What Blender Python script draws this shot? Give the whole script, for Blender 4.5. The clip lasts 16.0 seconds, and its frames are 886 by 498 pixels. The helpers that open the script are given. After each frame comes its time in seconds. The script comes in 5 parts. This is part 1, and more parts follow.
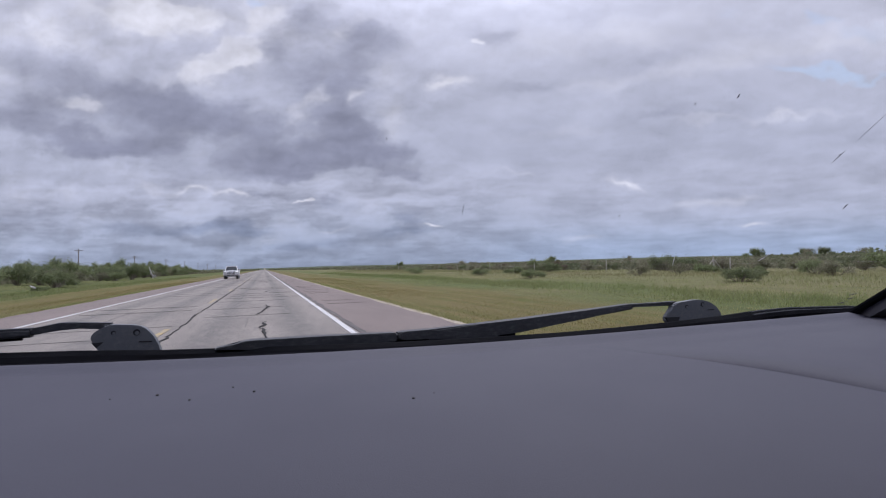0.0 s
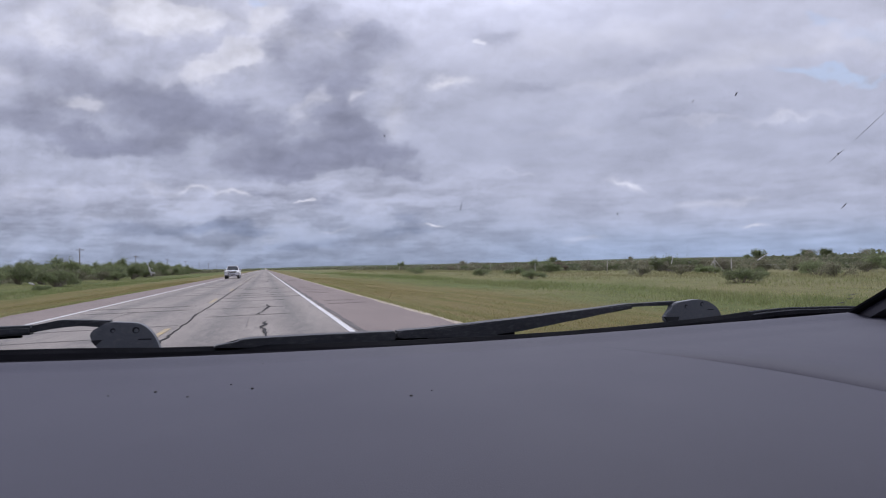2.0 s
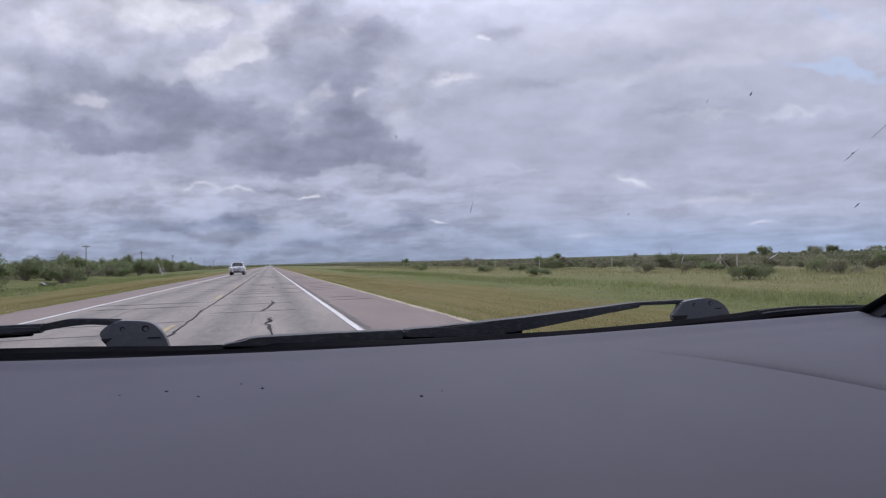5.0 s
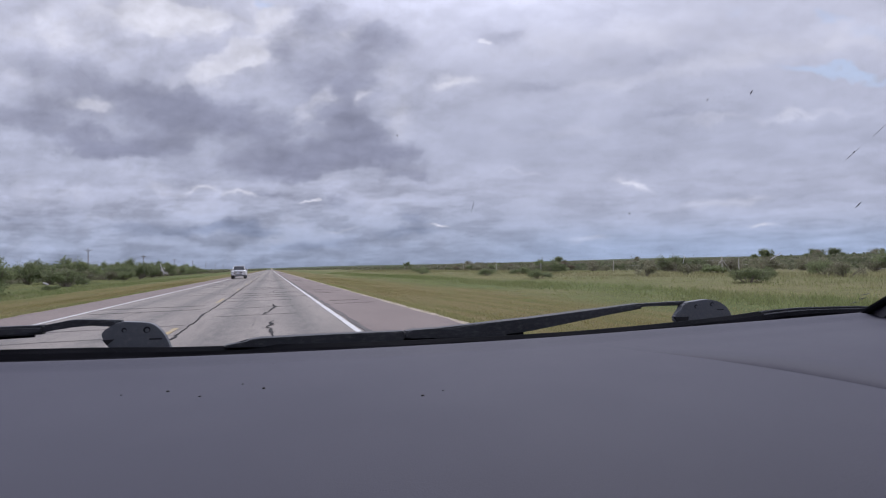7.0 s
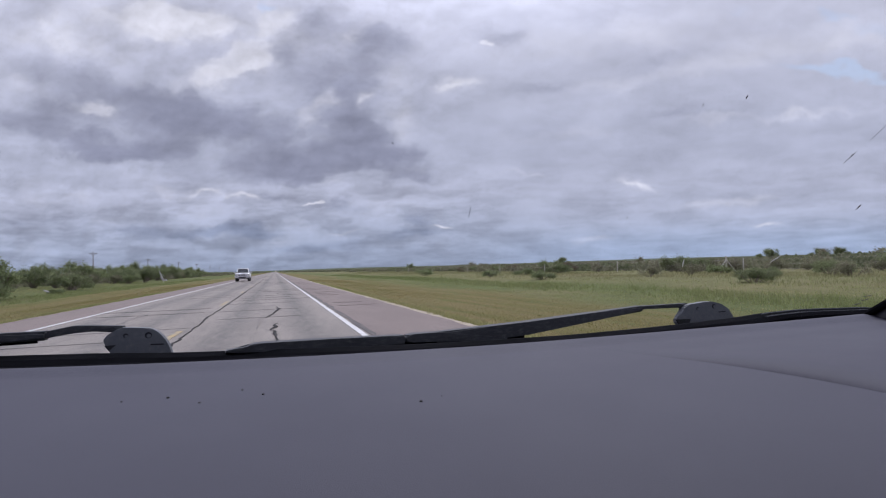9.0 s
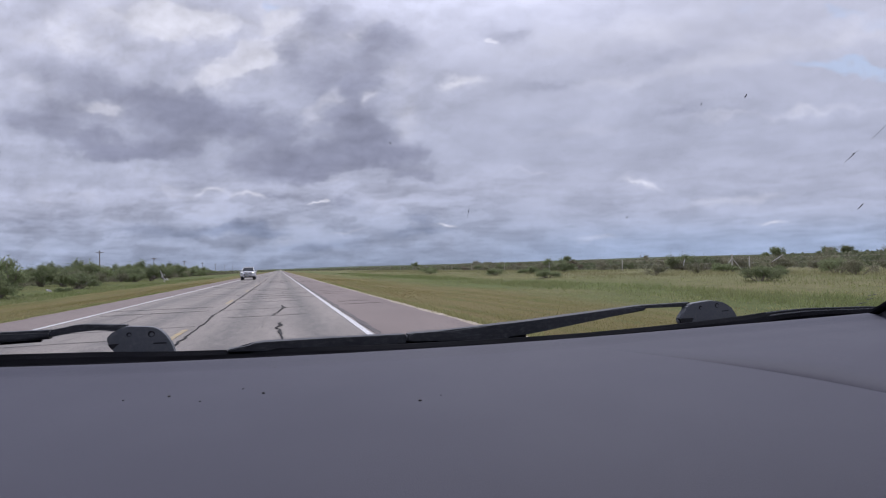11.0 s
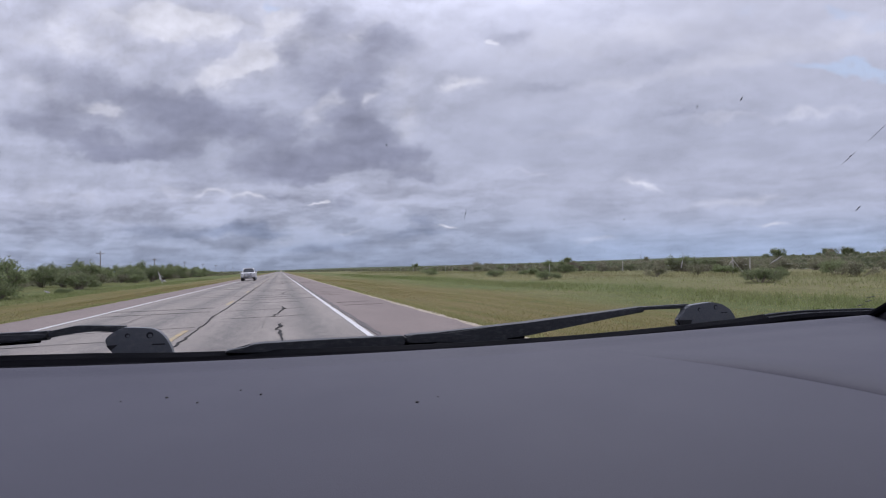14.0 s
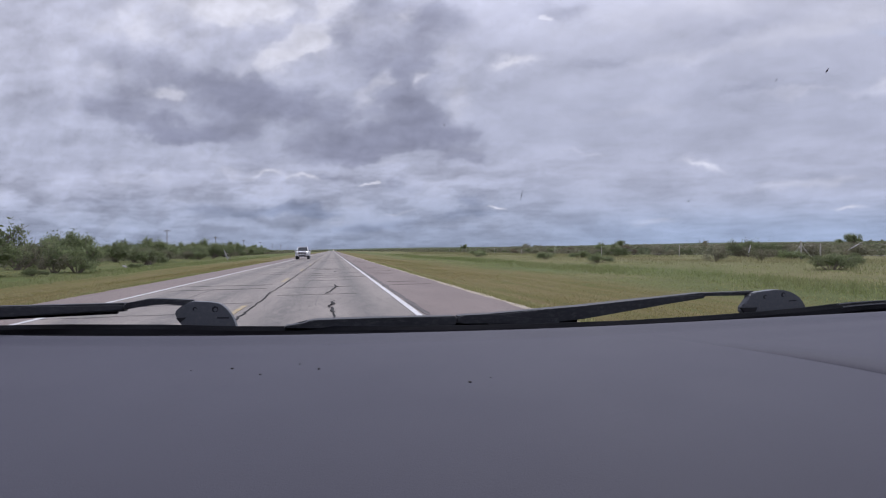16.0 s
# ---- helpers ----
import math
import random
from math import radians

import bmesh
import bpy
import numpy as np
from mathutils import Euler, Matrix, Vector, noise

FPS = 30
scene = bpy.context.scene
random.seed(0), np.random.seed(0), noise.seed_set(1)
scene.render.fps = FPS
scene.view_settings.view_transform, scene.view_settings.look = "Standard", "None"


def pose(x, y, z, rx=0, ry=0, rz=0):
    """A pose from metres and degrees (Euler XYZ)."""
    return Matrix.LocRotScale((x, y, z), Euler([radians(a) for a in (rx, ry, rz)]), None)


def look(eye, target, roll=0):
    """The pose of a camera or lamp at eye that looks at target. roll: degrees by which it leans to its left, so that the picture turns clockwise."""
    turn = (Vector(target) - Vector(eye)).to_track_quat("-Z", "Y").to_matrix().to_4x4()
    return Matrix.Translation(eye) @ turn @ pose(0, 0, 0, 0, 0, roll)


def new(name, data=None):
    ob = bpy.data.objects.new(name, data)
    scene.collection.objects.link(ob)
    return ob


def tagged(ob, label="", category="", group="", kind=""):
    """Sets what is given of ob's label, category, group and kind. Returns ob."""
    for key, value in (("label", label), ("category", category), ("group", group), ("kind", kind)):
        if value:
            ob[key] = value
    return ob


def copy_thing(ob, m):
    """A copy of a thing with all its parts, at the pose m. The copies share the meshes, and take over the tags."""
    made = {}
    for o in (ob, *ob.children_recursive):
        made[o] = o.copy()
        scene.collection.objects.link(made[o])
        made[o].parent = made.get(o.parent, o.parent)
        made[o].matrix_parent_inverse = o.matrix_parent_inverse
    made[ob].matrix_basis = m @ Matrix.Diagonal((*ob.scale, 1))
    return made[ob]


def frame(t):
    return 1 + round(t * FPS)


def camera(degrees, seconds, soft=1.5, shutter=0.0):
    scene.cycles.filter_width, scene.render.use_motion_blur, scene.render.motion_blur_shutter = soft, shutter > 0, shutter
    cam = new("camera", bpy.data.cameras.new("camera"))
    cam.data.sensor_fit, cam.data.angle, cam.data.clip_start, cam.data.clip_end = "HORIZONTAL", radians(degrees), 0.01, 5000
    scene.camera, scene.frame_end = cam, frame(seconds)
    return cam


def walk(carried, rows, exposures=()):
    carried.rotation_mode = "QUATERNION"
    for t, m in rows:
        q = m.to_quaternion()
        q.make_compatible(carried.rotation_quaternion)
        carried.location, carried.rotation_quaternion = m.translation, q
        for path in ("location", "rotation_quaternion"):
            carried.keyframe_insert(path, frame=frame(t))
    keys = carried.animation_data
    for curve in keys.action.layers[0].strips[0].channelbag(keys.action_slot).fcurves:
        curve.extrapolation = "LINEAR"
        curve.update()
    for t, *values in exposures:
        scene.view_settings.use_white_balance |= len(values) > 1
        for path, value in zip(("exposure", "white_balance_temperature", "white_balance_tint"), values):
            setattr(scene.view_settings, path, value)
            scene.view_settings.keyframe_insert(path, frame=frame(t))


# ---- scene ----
# ---- camera: it sits on the dashboard of the car, looking out to the right of the road ahead ----
cam = camera(82.0, 16.0, soft=1.1)
EYE = (0.0, 0.0, 1.27)
# seconds, tilt, lean, turn in degrees; sway of the mount in metres
PATH = [
    (0, 1.494, 1.334, -19.353, -0.0010, 0.0000, 0.0010),
    (0.5, 0.930, 0.920, -19.428, -0.0010, 0.0010, 0.0010),
    (1, 1.590, 1.265, -19.372, -0.0010, -0.0010, 0.0000),
    (1.5, 1.527, 1.260, -19.304, 0.0000, -0.0000, 0.0000),
    (2, 1.529, 1.177, -19.250, 0.0010, -0.0010, -0.0010),
    (2.5, 1.641, 1.313, -19.217, 0.0010, -0.0010, -0.0020),
    (3, 1.693, 1.202, -19.244, 0.0010, -0.0010, -0.0030),
    (3.5, 1.671, 1.362, -19.259, -0.0010, -0.0010, 0.0000),
    (4, 0.880, 0.914, -18.903, -0.0030, 0.0020, 0.0020),
    (6.5, 1.638, 1.532, -18.608, -0.0030, 0.0000, 0.0020),
    (7, 1.533, 1.210, -18.630, -0.0030, 0.0010, -0.0010),
    (7.5, 0.796, 1.039, -18.480, -0.0010, 0.0010, 0.0030),
    (8, 1.084, 1.170, -18.374, -0.0000, 0.0000, 0.0030),
    (8.5, 1.344, 1.259, -18.410, 0.0000, -0.0010, 0.0030),
    (9, 1.710, 1.536, -18.241, 0.0010, -0.0010, 0.0020),
    (11.5, 1.440, 1.410, -17.602, 0.0060, -0.0030, 0.0030),
    (12, 1.192, 1.228, -17.554, 0.0070, -0.0030, 0.0040),
    (12.5, 2.156, 2.036, -17.362, 0.0060, -0.0050, 0.0060),
    (13, 1.749, 1.615, -17.507, 0.0080, -0.0040, 0.0030),
    (13.5, 1.592, 1.484, -17.822, 0.0070, -0.0040, 0.0030),
    (14, 1.695, 1.491, -17.690, 0.0070, -0.0040, 0.0030),
    (14.5, 2.206, 1.786, -17.580, 0.0060, -0.0040, 0.0020),
    (15, 2.204, 1.676, -17.576, 0.0060, -0.0040, 0.0020),
    (15.5, 1.363, 1.249, -17.151, 0.0060, -0.0020, 0.0010),
    (15.6, 1.026, 1.144, -16.869, 0.0060, -0.0020, 0.0010),
    (15.7, 0.841, 1.086, -15.620, 0.0050, -0.0020, 0.0020),
    (15.8, 0.285, 0.912, -14.449, 0.0040, -0.0020, 0.0020),
    (15.9, 0.016, 0.827, -13.328, 0.0040, -0.0020, 0.0030),
    (16, -0.321, 0.722, -12.212, 0.0030, -0.0020, 0.0030),
]
# the car rides a little nose up
NOSE = Matrix.Translation(EYE) @ Matrix.Rotation(radians(0.32), 4, "X") @ Matrix.Translation(-Vector(EYE))
walk(cam, [(t, NOSE @ pose(EYE[0] + dx, EYE[1] + dy, EYE[2] + dz, 90 + tilt, lean, turn)) for t, tilt, lean, turn, dx, dy, dz in PATH])

# ---- world: broken cloud over a blue sky, brighter overhead ----
SUN_EL, SUN_AZ = radians(58), radians(28)


class Nodes:
    """Short hand for node trees."""

    def __init__(self, tree):
        self.tree = tree

    def add(self, kind, **props):
        n = self.tree.nodes.new(kind)
        for k, v in props.items():
            setattr(n, k, v)
        return n

    def put(self, socket, value):
        if isinstance(value, bpy.types.NodeSocket):
            self.tree.links.new(value, socket)
        elif value is not None:
            socket.default_value = value

    def math(self, op, a, b=None, c=None, clamp=False):
        n = self.add("ShaderNodeMath", operation=op, use_clamp=clamp)
        for s, v in zip(n.inputs, (a, b, c)):
            self.put(s, v)
        return n.outputs[0]

    def vec(self, op, a, b=None, c=None):
        n = self.add("ShaderNodeVectorMath", operation=op)
        for s, v in zip(n.inputs, (a, b, c)):
            self.put(s, v)
        return n.outputs[1] if op in ("DOT_PRODUCT", "LENGTH", "DISTANCE") else n.outputs[0]

    def xyz(self, x, y, z=0.0):
        n = self.add("ShaderNodeCombineXYZ")
        for s, v in zip(n.inputs, (x, y, z)):
            self.put(s, v)
        return n.outputs[0]

    def split(self, v):
        n = self.add("ShaderNodeSeparateXYZ")
        self.put(n.inputs[0], v)
        return n.outputs

    def noise(self, v, scale, detail=4.0, rough=0.5, distort=0.0, colour=False):
        n = self.add("ShaderNodeTexNoise")
        self.put(n.inputs["Vector"], v)
        for k, x in (("Scale", scale), ("Detail", detail), ("Roughness", rough), ("Distortion", distort)):
            self.put(n.inputs[k], x)
        return n.outputs["Color" if colour else "Fac"]

    def step(self, x, lo, hi, to_lo=0.0, to_hi=1.0):
        n = self.add("ShaderNodeMapRange", interpolation_type="SMOOTHSTEP")
        for s, v in zip(n.inputs, (x, lo, hi, to_lo, to_hi)):
            self.put(s, v)
        return n.outputs[0]

    def mix(self, f, a, b, blend="MIX"):
        n = self.add("ShaderNodeMix", data_type="RGBA", blend_type=blend)
        self.put(n.inputs[0], f)
        for s, v in ((n.inputs[6], a), (n.inputs[7], b)):
            self.put(s, (*v, 1.0) if isinstance(v, tuple) and len(v) == 3 else v)
        return n.outputs[2]

    def bump(self, height, strength, distance):
        n = self.add("ShaderNodeBump")
        for k, v in (("Height", height), ("Strength", strength), ("Distance", distance)):
            self.put(n.inputs[k], v)
        return n.outputs[0]


# clouds: middle (across, up), half widths (along, across), fall to the right in degrees, weight; tangents from the bearing 19.3 degrees right of the road
DARK_LEFT = [
    (-0.832, 0.298, 0.170, 0.0332, 8, 0.82),
    (-0.657, 0.249, 0.112, 0.0255, 8, 1.05),
    (-0.601, 0.241, 0.060, 0.0179, 0, 0.35),
    (-0.719, 0.370, 0.144, 0.0383, 22, 0.48),
    (-0.822, 0.424, 0.136, 0.0574, 15, 0.22),
    (-0.493, 0.291, 0.157, 0.0383, 12, 0.70),
    (-0.369, 0.265, 0.150, 0.0383, 6, 0.55),
    (-0.359, 0.201, 0.156, 0.0255, -3, 0.85),
    (-0.258, 0.206, 0.092, 0.0230, -6, 0.55),
    (-0.255, 0.376, 0.099, 0.0485, 10, 0.65),
    (-0.171, 0.385, 0.058, 0.0574, 0, 0.58),
    (-0.195, 0.284, 0.065, 0.0383, 20, 0.45),
]
DARK_VEIL = [
    (-0.402, 0.345, 0.207, 0.0535, 8, 0.30),
    (-0.628, 0.414, 0.168, 0.0446, 15, 0.20),
    (-0.243, 0.466, 0.131, 0.0433, 5, 0.20),
    (-0.845, 0.351, 0.104, 0.0382, 10, 0.15),
    (-0.185, 0.470, 0.120, 0.045, 10, 0.25),
]
DARK_MIDDLE = [
    (-0.145, 0.238, 0.077, 0.0357, 20, 0.85),
    (-0.112, 0.214, 0.051, 0.0179, 0, 0.45),
    (-0.070, 0.176, 0.043, 0.0140, -8, 0.75),
    (-0.202, 0.188, 0.078, 0.0128, -3, 0.40),
    (-0.480, 0.450, 0.064, 0.0281, 10, 0.45),
    (-0.356, 0.446, 0.081, 0.0383, 0, 0.40),
    (-0.231, 0.494, 0.059, 0.0319, 0, 0.35),
    (-0.097, 0.434, 0.077, 0.0319, 25, 0.45),
    (0.055, 0.447, 0.070, 0.0255, -5, 0.55),
    (0.133, 0.439, 0.045, 0.0230, 0, 0.40),
    (-0.549, 0.338, 0.103, 0.0255, 15, 0.50),
    (-0.754, 0.331, 0.082, 0.0153, 10, 0.25),
]
DARK_LOW = [
    (-0.359, 0.149, 0.075, 0.0089, 2, 0.60),
    (-0.214, 0.127, 0.052, 0.0089, 5, 0.60),
    (-0.142, 0.120, 0.036, 0.0077, 0, 0.50),
    (-0.394, 0.078, 0.076, 0.0179, 4, 0.95),
    (-0.529, 0.075, 0.160, 0.0140, 2, 0.75),
    (-0.652, 0.091, 0.108, 0.0102, 0, 0.45),
    (-0.822, 0.107, 0.162, 0.0153, 0, 0.40),
    (-0.243, 0.046, 0.125, 0.0115, -3, 0.60),
    (-0.072, 0.090, 0.026, 0.0230, 20, 0.80),
    (-0.065, 0.062, 0.058, 0.0102, -4, 0.75),
    (-0.338, 0.035, 0.270, 0.0089, 0, 0.30),
    (0.228, 0.032, 0.392, 0.0140, 0, 0.20),
]
DARK_RIGHT = [
    (0.175, 0.348, 0.104, 0.0140, -2, 0.55),
    (0.446, 0.282, 0.105, 0.0140, 0, 0.55),
    (0.421, 0.392, 0.083, 0.0204, -12, 0.45),
    (0.336, 0.312, 0.094, 0.0153, 0, 0.35),
    (0.591, 0.026, 0.389, 0.0153, 0, 0.15),
    (0.296, 0.492, 0.080, 0.0179, 0, 0.35),
    (0.162, 0.490, 0.065, 0.0153, 0, 0.40),
    (0.558, 0.327, 0.088, 0.0128, -10, 0.30),
    (0.763, 0.221, 0.148, 0.0153, -8, 0.30),
    (0.123, 0.254, 0.103, 0.0191, -10, 0.25),
    (0.432, 0.196, 0.209, 0.0128, 0, 0.20),
    (0.064, 0.132, 0.102, 0.0153, 0, 0.25),
]
BRIGHT_LEFT = [
    (-0.622, 0.516, 0.152, 0.0332, 8, 0.95),
    (-0.514, 0.508, 0.072, 0.0281, 0, 0.60),
    (-0.441, 0.403, 0.077, 0.0255, -18, 1.15),
    (-0.401, 0.436, 0.036, 0.0230, -30, 0.70),
    (-0.708, 0.338, 0.041, 0.0191, 15, 1.00),
    (-0.338, 0.497, 0.046, 0.0306, 30, 0.95),
    (-0.836, 0.381, 0.038, 0.0191, 20, 0.60),
    (-0.776, 0.475, 0.116, 0.0319, 10, 0.45),
    (-0.173, 0.476, 0.039, 0.0153, -10, 0.70),
    (-0.239, 0.327, 0.034, 0.0166, 0, 0.75),
    (-0.279, 0.289, 0.021, 0.0255, 0, 0.60),
    (-0.099, 0.298, 0.028, 0.0638, 0, 0.45),
    (-0.175, 0.325, 0.013, 0.0179, 30, 0.85),
]
BRIGHT_LOW = [
    (-0.267, 0.134, 0.026, 0.0038, -12, 1.30),
    (-0.410, 0.148, 0.055, 0.0089, 6, 0.80),
    (-0.494, 0.158, 0.043, 0.0077, 0, 0.60),
    (-0.573, 0.163, 0.089, 0.0115, 0, 0.35),
    (-0.026, 0.077, 0.038, 0.0045, 2, 0.90),
    (-0.281, 0.168, 0.080, 0.0089, 0, 0.40),
    (-0.193, 0.071, 0.065, 0.0051, 0, 0.45),
    (-0.788, 0.151, 0.167, 0.0204, 0, 0.30),
    (-0.104, 0.041, 0.077, 0.0038, 0, 0.35),
]
BRIGHT_RIGHT = [
    (0.023, 0.354, 0.033, 0.0128, 0, 0.85),
    (0.080, 0.438, 0.015, 0.0077, 0, 1.00),
    (0.355, 0.142, 0.033, 0.0064, 10, 0.70),
    (0.619, 0.063, 0.030, 0.0038, 3, 0.80),
    (0.340, 0.445, 0.256, 0.0281, -3, 0.45),
    (0.738, 0.418, 0.211, 0.0255, -8, 0.55),
    (0.370, 0.354, 0.150, 0.0153, -8, 0.40),
    (0.699, 0.265, 0.095, 0.0077, 0, 0.45),
    (0.217, 0.246, 0.078, 0.0128, 0, 0.35),
    (0.154, 0.180, 0.039, 0.0038, 0, 0.45),
    (0.528, 0.110, 0.102, 0.0077, -4, 0.45),
    (0.272, 0.038, 0.040, 0.0051, 0, 0.40),
    (0.511, 0.267, 0.072, 0.0064, -5, 0.40),
]
BLUE_GAPS = [
    (0.818, 0.356, 0.102, 0.0102, 3, 1.10),
    (-0.355, 0.527, 0.020, 0.0077, 20, 1.00),
    (0.748, 0.472, 0.023, 0.0102, 0, 0.70),
    (0.572, 0.479, 0.027, 0.0115, 0, 0.55),
    (0.844, 0.445, 0.061, 0.0153, 10, 0.55),
    (0.725, 0.368, 0.097, 0.0089, 0, 0.35),
]


def build_world():
    world = bpy.data.worlds.new("sky")
    scene.world = world
    world.use_nodes = True
    world.node_tree.nodes.clear()
    n = Nodes(world.node_tree)
    d = n.vec("NORMALIZE", n.add("ShaderNodeTexCoord").outputs["Generated"])
    dip = n.add("ShaderNodeVectorRotate", rotation_type="X_AXIS")
    n.put(dip.inputs["Vector"], d)
    dip.inputs["Angle"].default_value = radians(-0.32)
    d = dip.outputs[0]
    bearing = radians(19.3)
    ahead = n.math("MAXIMUM", n.vec("DOT_PRODUCT", d, (math.sin(bearing), math.cos(bearing), 0)), 0.12)
    u = n.math("DIVIDE", n.vec("DOT_PRODUCT", d, (math.cos(bearing), -math.sin(bearing), 0)), ahead)
    dx, dy, dz = n.split(d)
    v = n.math("DIVIDE", dz, ahead)
    p = n.xyz(u, v)
    # billows push the clouds' outlines about
    w1 = n.vec("SUBTRACT", n.noise(p, 5.0, 2.0, 0.5, colour=True), (0.5, 0.5, 0.5))
    w2 = n.vec("SUBTRACT", n.noise(n.vec("MULTIPLY", p, (1.0, 1.4, 1.0)), 15.0, 6.0, 0.55, colour=True), (0.5, 0.5, 0.5))
    # they shrink towards the horizon, where the clouds are far off
    calm = n.step(v, 0.0, 0.22, 0.42, 1.0)
    pw = n.vec("MULTIPLY_ADD", n.vec("MULTIPLY", w1, n.xyz(0.085, n.math("MULTIPLY", calm, 0.055))), (1.0, 1.0, 0.0), p)
    pw = n.vec("MULTIPLY_ADD", n.vec("MULTIPLY", w2, n.xyz(0.105, n.math("MULTIPLY", calm, 0.085))), (1.0, 1.0, 0.0), pw)

    def field(rows, spread=2.45):
        total = 0.0
        for cu, cv, su, sv, fall, amp in rows:
            m = n.add("ShaderNodeTexGradient", gradient_type="SPHERICAL")
            n.put(m.inputs["Vector"], pw)
            place = m.texture_mapping
            place.vector_type = "TEXTURE"
            place.translation, place.rotation, place.scale = (cu, cv, 0), (0, 0, -radians(fall)), (spread * su, spread * sv, 1)
            total = n.math("ADD", total, n.step(m.outputs["Fac"], 0.0, 1.0, 0.0, amp))
        return total

    # the cloud base as a plane overhead: its billows flatten and crowd towards the horizon
    k = n.math("DIVIDE", 1.0, n.math("ADD", n.math("MAXIMUM", v, 0.0), 0.17))
    q = n.xyz(n.math("MULTIPLY", u, k), n.math("MULTIPLY", k, 1.1))
    q = n.vec("MULTIPLY_ADD", w1, (0.35, 0.35, 0.0), q)
    streak = n.noise(n.vec("MULTIPLY", q, (0.75, 1.25, 1.0)), 2.0, 7.0, 0.56, 0.3)
    puff = n.noise(n.vec("MULTIPLY_ADD", w2, (0.05, 0.04, 0.0), n.vec("MULTIPLY", p, (1.0, 1.5, 1.0))), 8.0, 6.0, 0.52)
    lit = n.noise(n.vec("MULTIPLY_ADD", w2, (0.05, 0.04, 0.0), n.vec("MULTIPLY_ADD", p, (1.0, 1.5, 1.0), (-0.008, 0.022, 0.0))), 8.0, 6.0, 0.52)
    crest = n.math("SUBTRACT", puff, lit)
    rough = n.step(u, 0.12, -0.22, 0.45, 1.0)
    lumps = n.math("MULTIPLY", n.math("SUBTRACT", puff, 0.5), rough)
    dark = n.math("MULTIPLY_ADD", lumps, 1.1, n.math("ADD", field(DARK_VEIL + DARK_LEFT + DARK_MIDDLE, 2.0), field(DARK_LOW + DARK_RIGHT, 1.7)))
    dark = n.math("MULTIPLY_ADD", n.step(dark, 0.0, 1.4), 0.78, n.step(dark, 0.38, 0.82, 0.0, 0.22))
    bright = n.math("MULTIPLY_ADD", lumps, -1.7, n.math("ADD", field(BRIGHT_LEFT + BRIGHT_RIGHT, 2.1), field(BRIGHT_LOW, 1.25)))
    bright = n.math("MULTIPLY_ADD", n.step(bright, 0.0, 1.2), 0.75, n.step(bright, 0.48, 0.84, 0.0, 0.25))
    dark = n.math("MULTIPLY", dark, n.math("MULTIPLY_ADD", bright, -0.42, 1.0))
    gaps = n.step(n.math("MULTIPLY_ADD", n.math("SUBTRACT", streak, 0.5), 1.8, field(BLUE_GAPS)), 0.3, 1.3)
    # the plain cloud sheet: bluish towards the horizon, lilac grey above, streaked
    low = n.mix(n.step(v, 0.0, 0.05), (0.31, 0.35, 0.475), (0.36, 0.395, 0.525))
    low = n.mix(n.step(u, -0.05, 0.35), low, n.mix(n.step(v, 0.0, 0.10), (0.375, 0.445, 0.625), (0.46, 0.49, 0.64)))
    sheet = n.mix(n.step(v, 0.03, 0.16), low, (0.475, 0.487, 0.618))
    sheet = n.mix(n.step(v, 0.2, 0.5), sheet, (0.575, 0.575, 0.705))
    tone = n.math("MULTIPLY_ADD", n.math("SUBTRACT", streak, 0.5), 0.50, 1.0)
    tone = n.math("MULTIPLY_ADD", lumps, -0.55, tone)
    tone = n.math("MULTIPLY_ADD", n.math("MULTIPLY", crest, rough), 1.3, tone)
    # flat small clouds far off, crowded over the horizon
    flat = n.vec("MULTIPLY_ADD", w2, (0.03, 0.05, 0.0), n.vec("MULTIPLY", p, (1.0, 3.4, 1.0)))
    far = n.math("SUBTRACT", n.step(n.noise(flat, 9.0, 5.0, 0.55), 0.41, 0.57), 0.5)
    tone = n.math("MULTIPLY_ADD", n.math("MULTIPLY", far, n.math("MULTIPLY", n.step(v, 0.24, 0.12), n.step(u, 0.3, -0.1, 0.45, 1.0))), 0.20, tone)
    shade = n.mix(n.step(v, 0.05, 0.17), (0.235, 0.275, 0.40), (0.235, 0.242, 0.338))
    col = n.mix(n.math("MULTIPLY", bright, 0.85), sheet, (0.86, 0.835, 0.93))
    col = n.mix(n.math("MULTIPLY", dark, 0.80), col, shade)
    col = n.vec("SCALE", n.vec("MULTIPLY", col, (0.985, 1.0, 1.015)))
    n.put(col.node.inputs["Scale"], tone)
    nishita = n.add("ShaderNodeTexSky", sky_type="NISHITA", sun_disc=False, sun_elevation=SUN_EL, sun_rotation=SUN_AZ)
    blue = n.vec("SCALE", nishita.outputs[0])
    blue.node.inputs["Scale"].default_value = 0.15
    col = n.mix(n.math("MULTIPLY", gaps, 0.38), col, blue)
    # an overcast sky is brightest overhead, and more so round the hidden sun
    sun = (math.sin(SUN_AZ) * math.cos(SUN_EL), math.cos(SUN_AZ) * math.cos(SUN_EL), math.sin(SUN_EL))
    glow = n.step(n.vec("DOT_PRODUCT", d, sun), 0.78, 1.0, 0.0, 1.6)
    gain = n.math("ADD", n.step(dz, 0.47, 0.95, 1.0, ZENITH), glow)
    bg = n.add("ShaderNodeBackground")
    n.put(bg.inputs["Color"], col)
    n.put(bg.inputs["Strength"], gain)
    out = n.add("ShaderNodeOutputWorld")
    world.node_tree.links.new(bg.outputs[0], out.inputs[0])


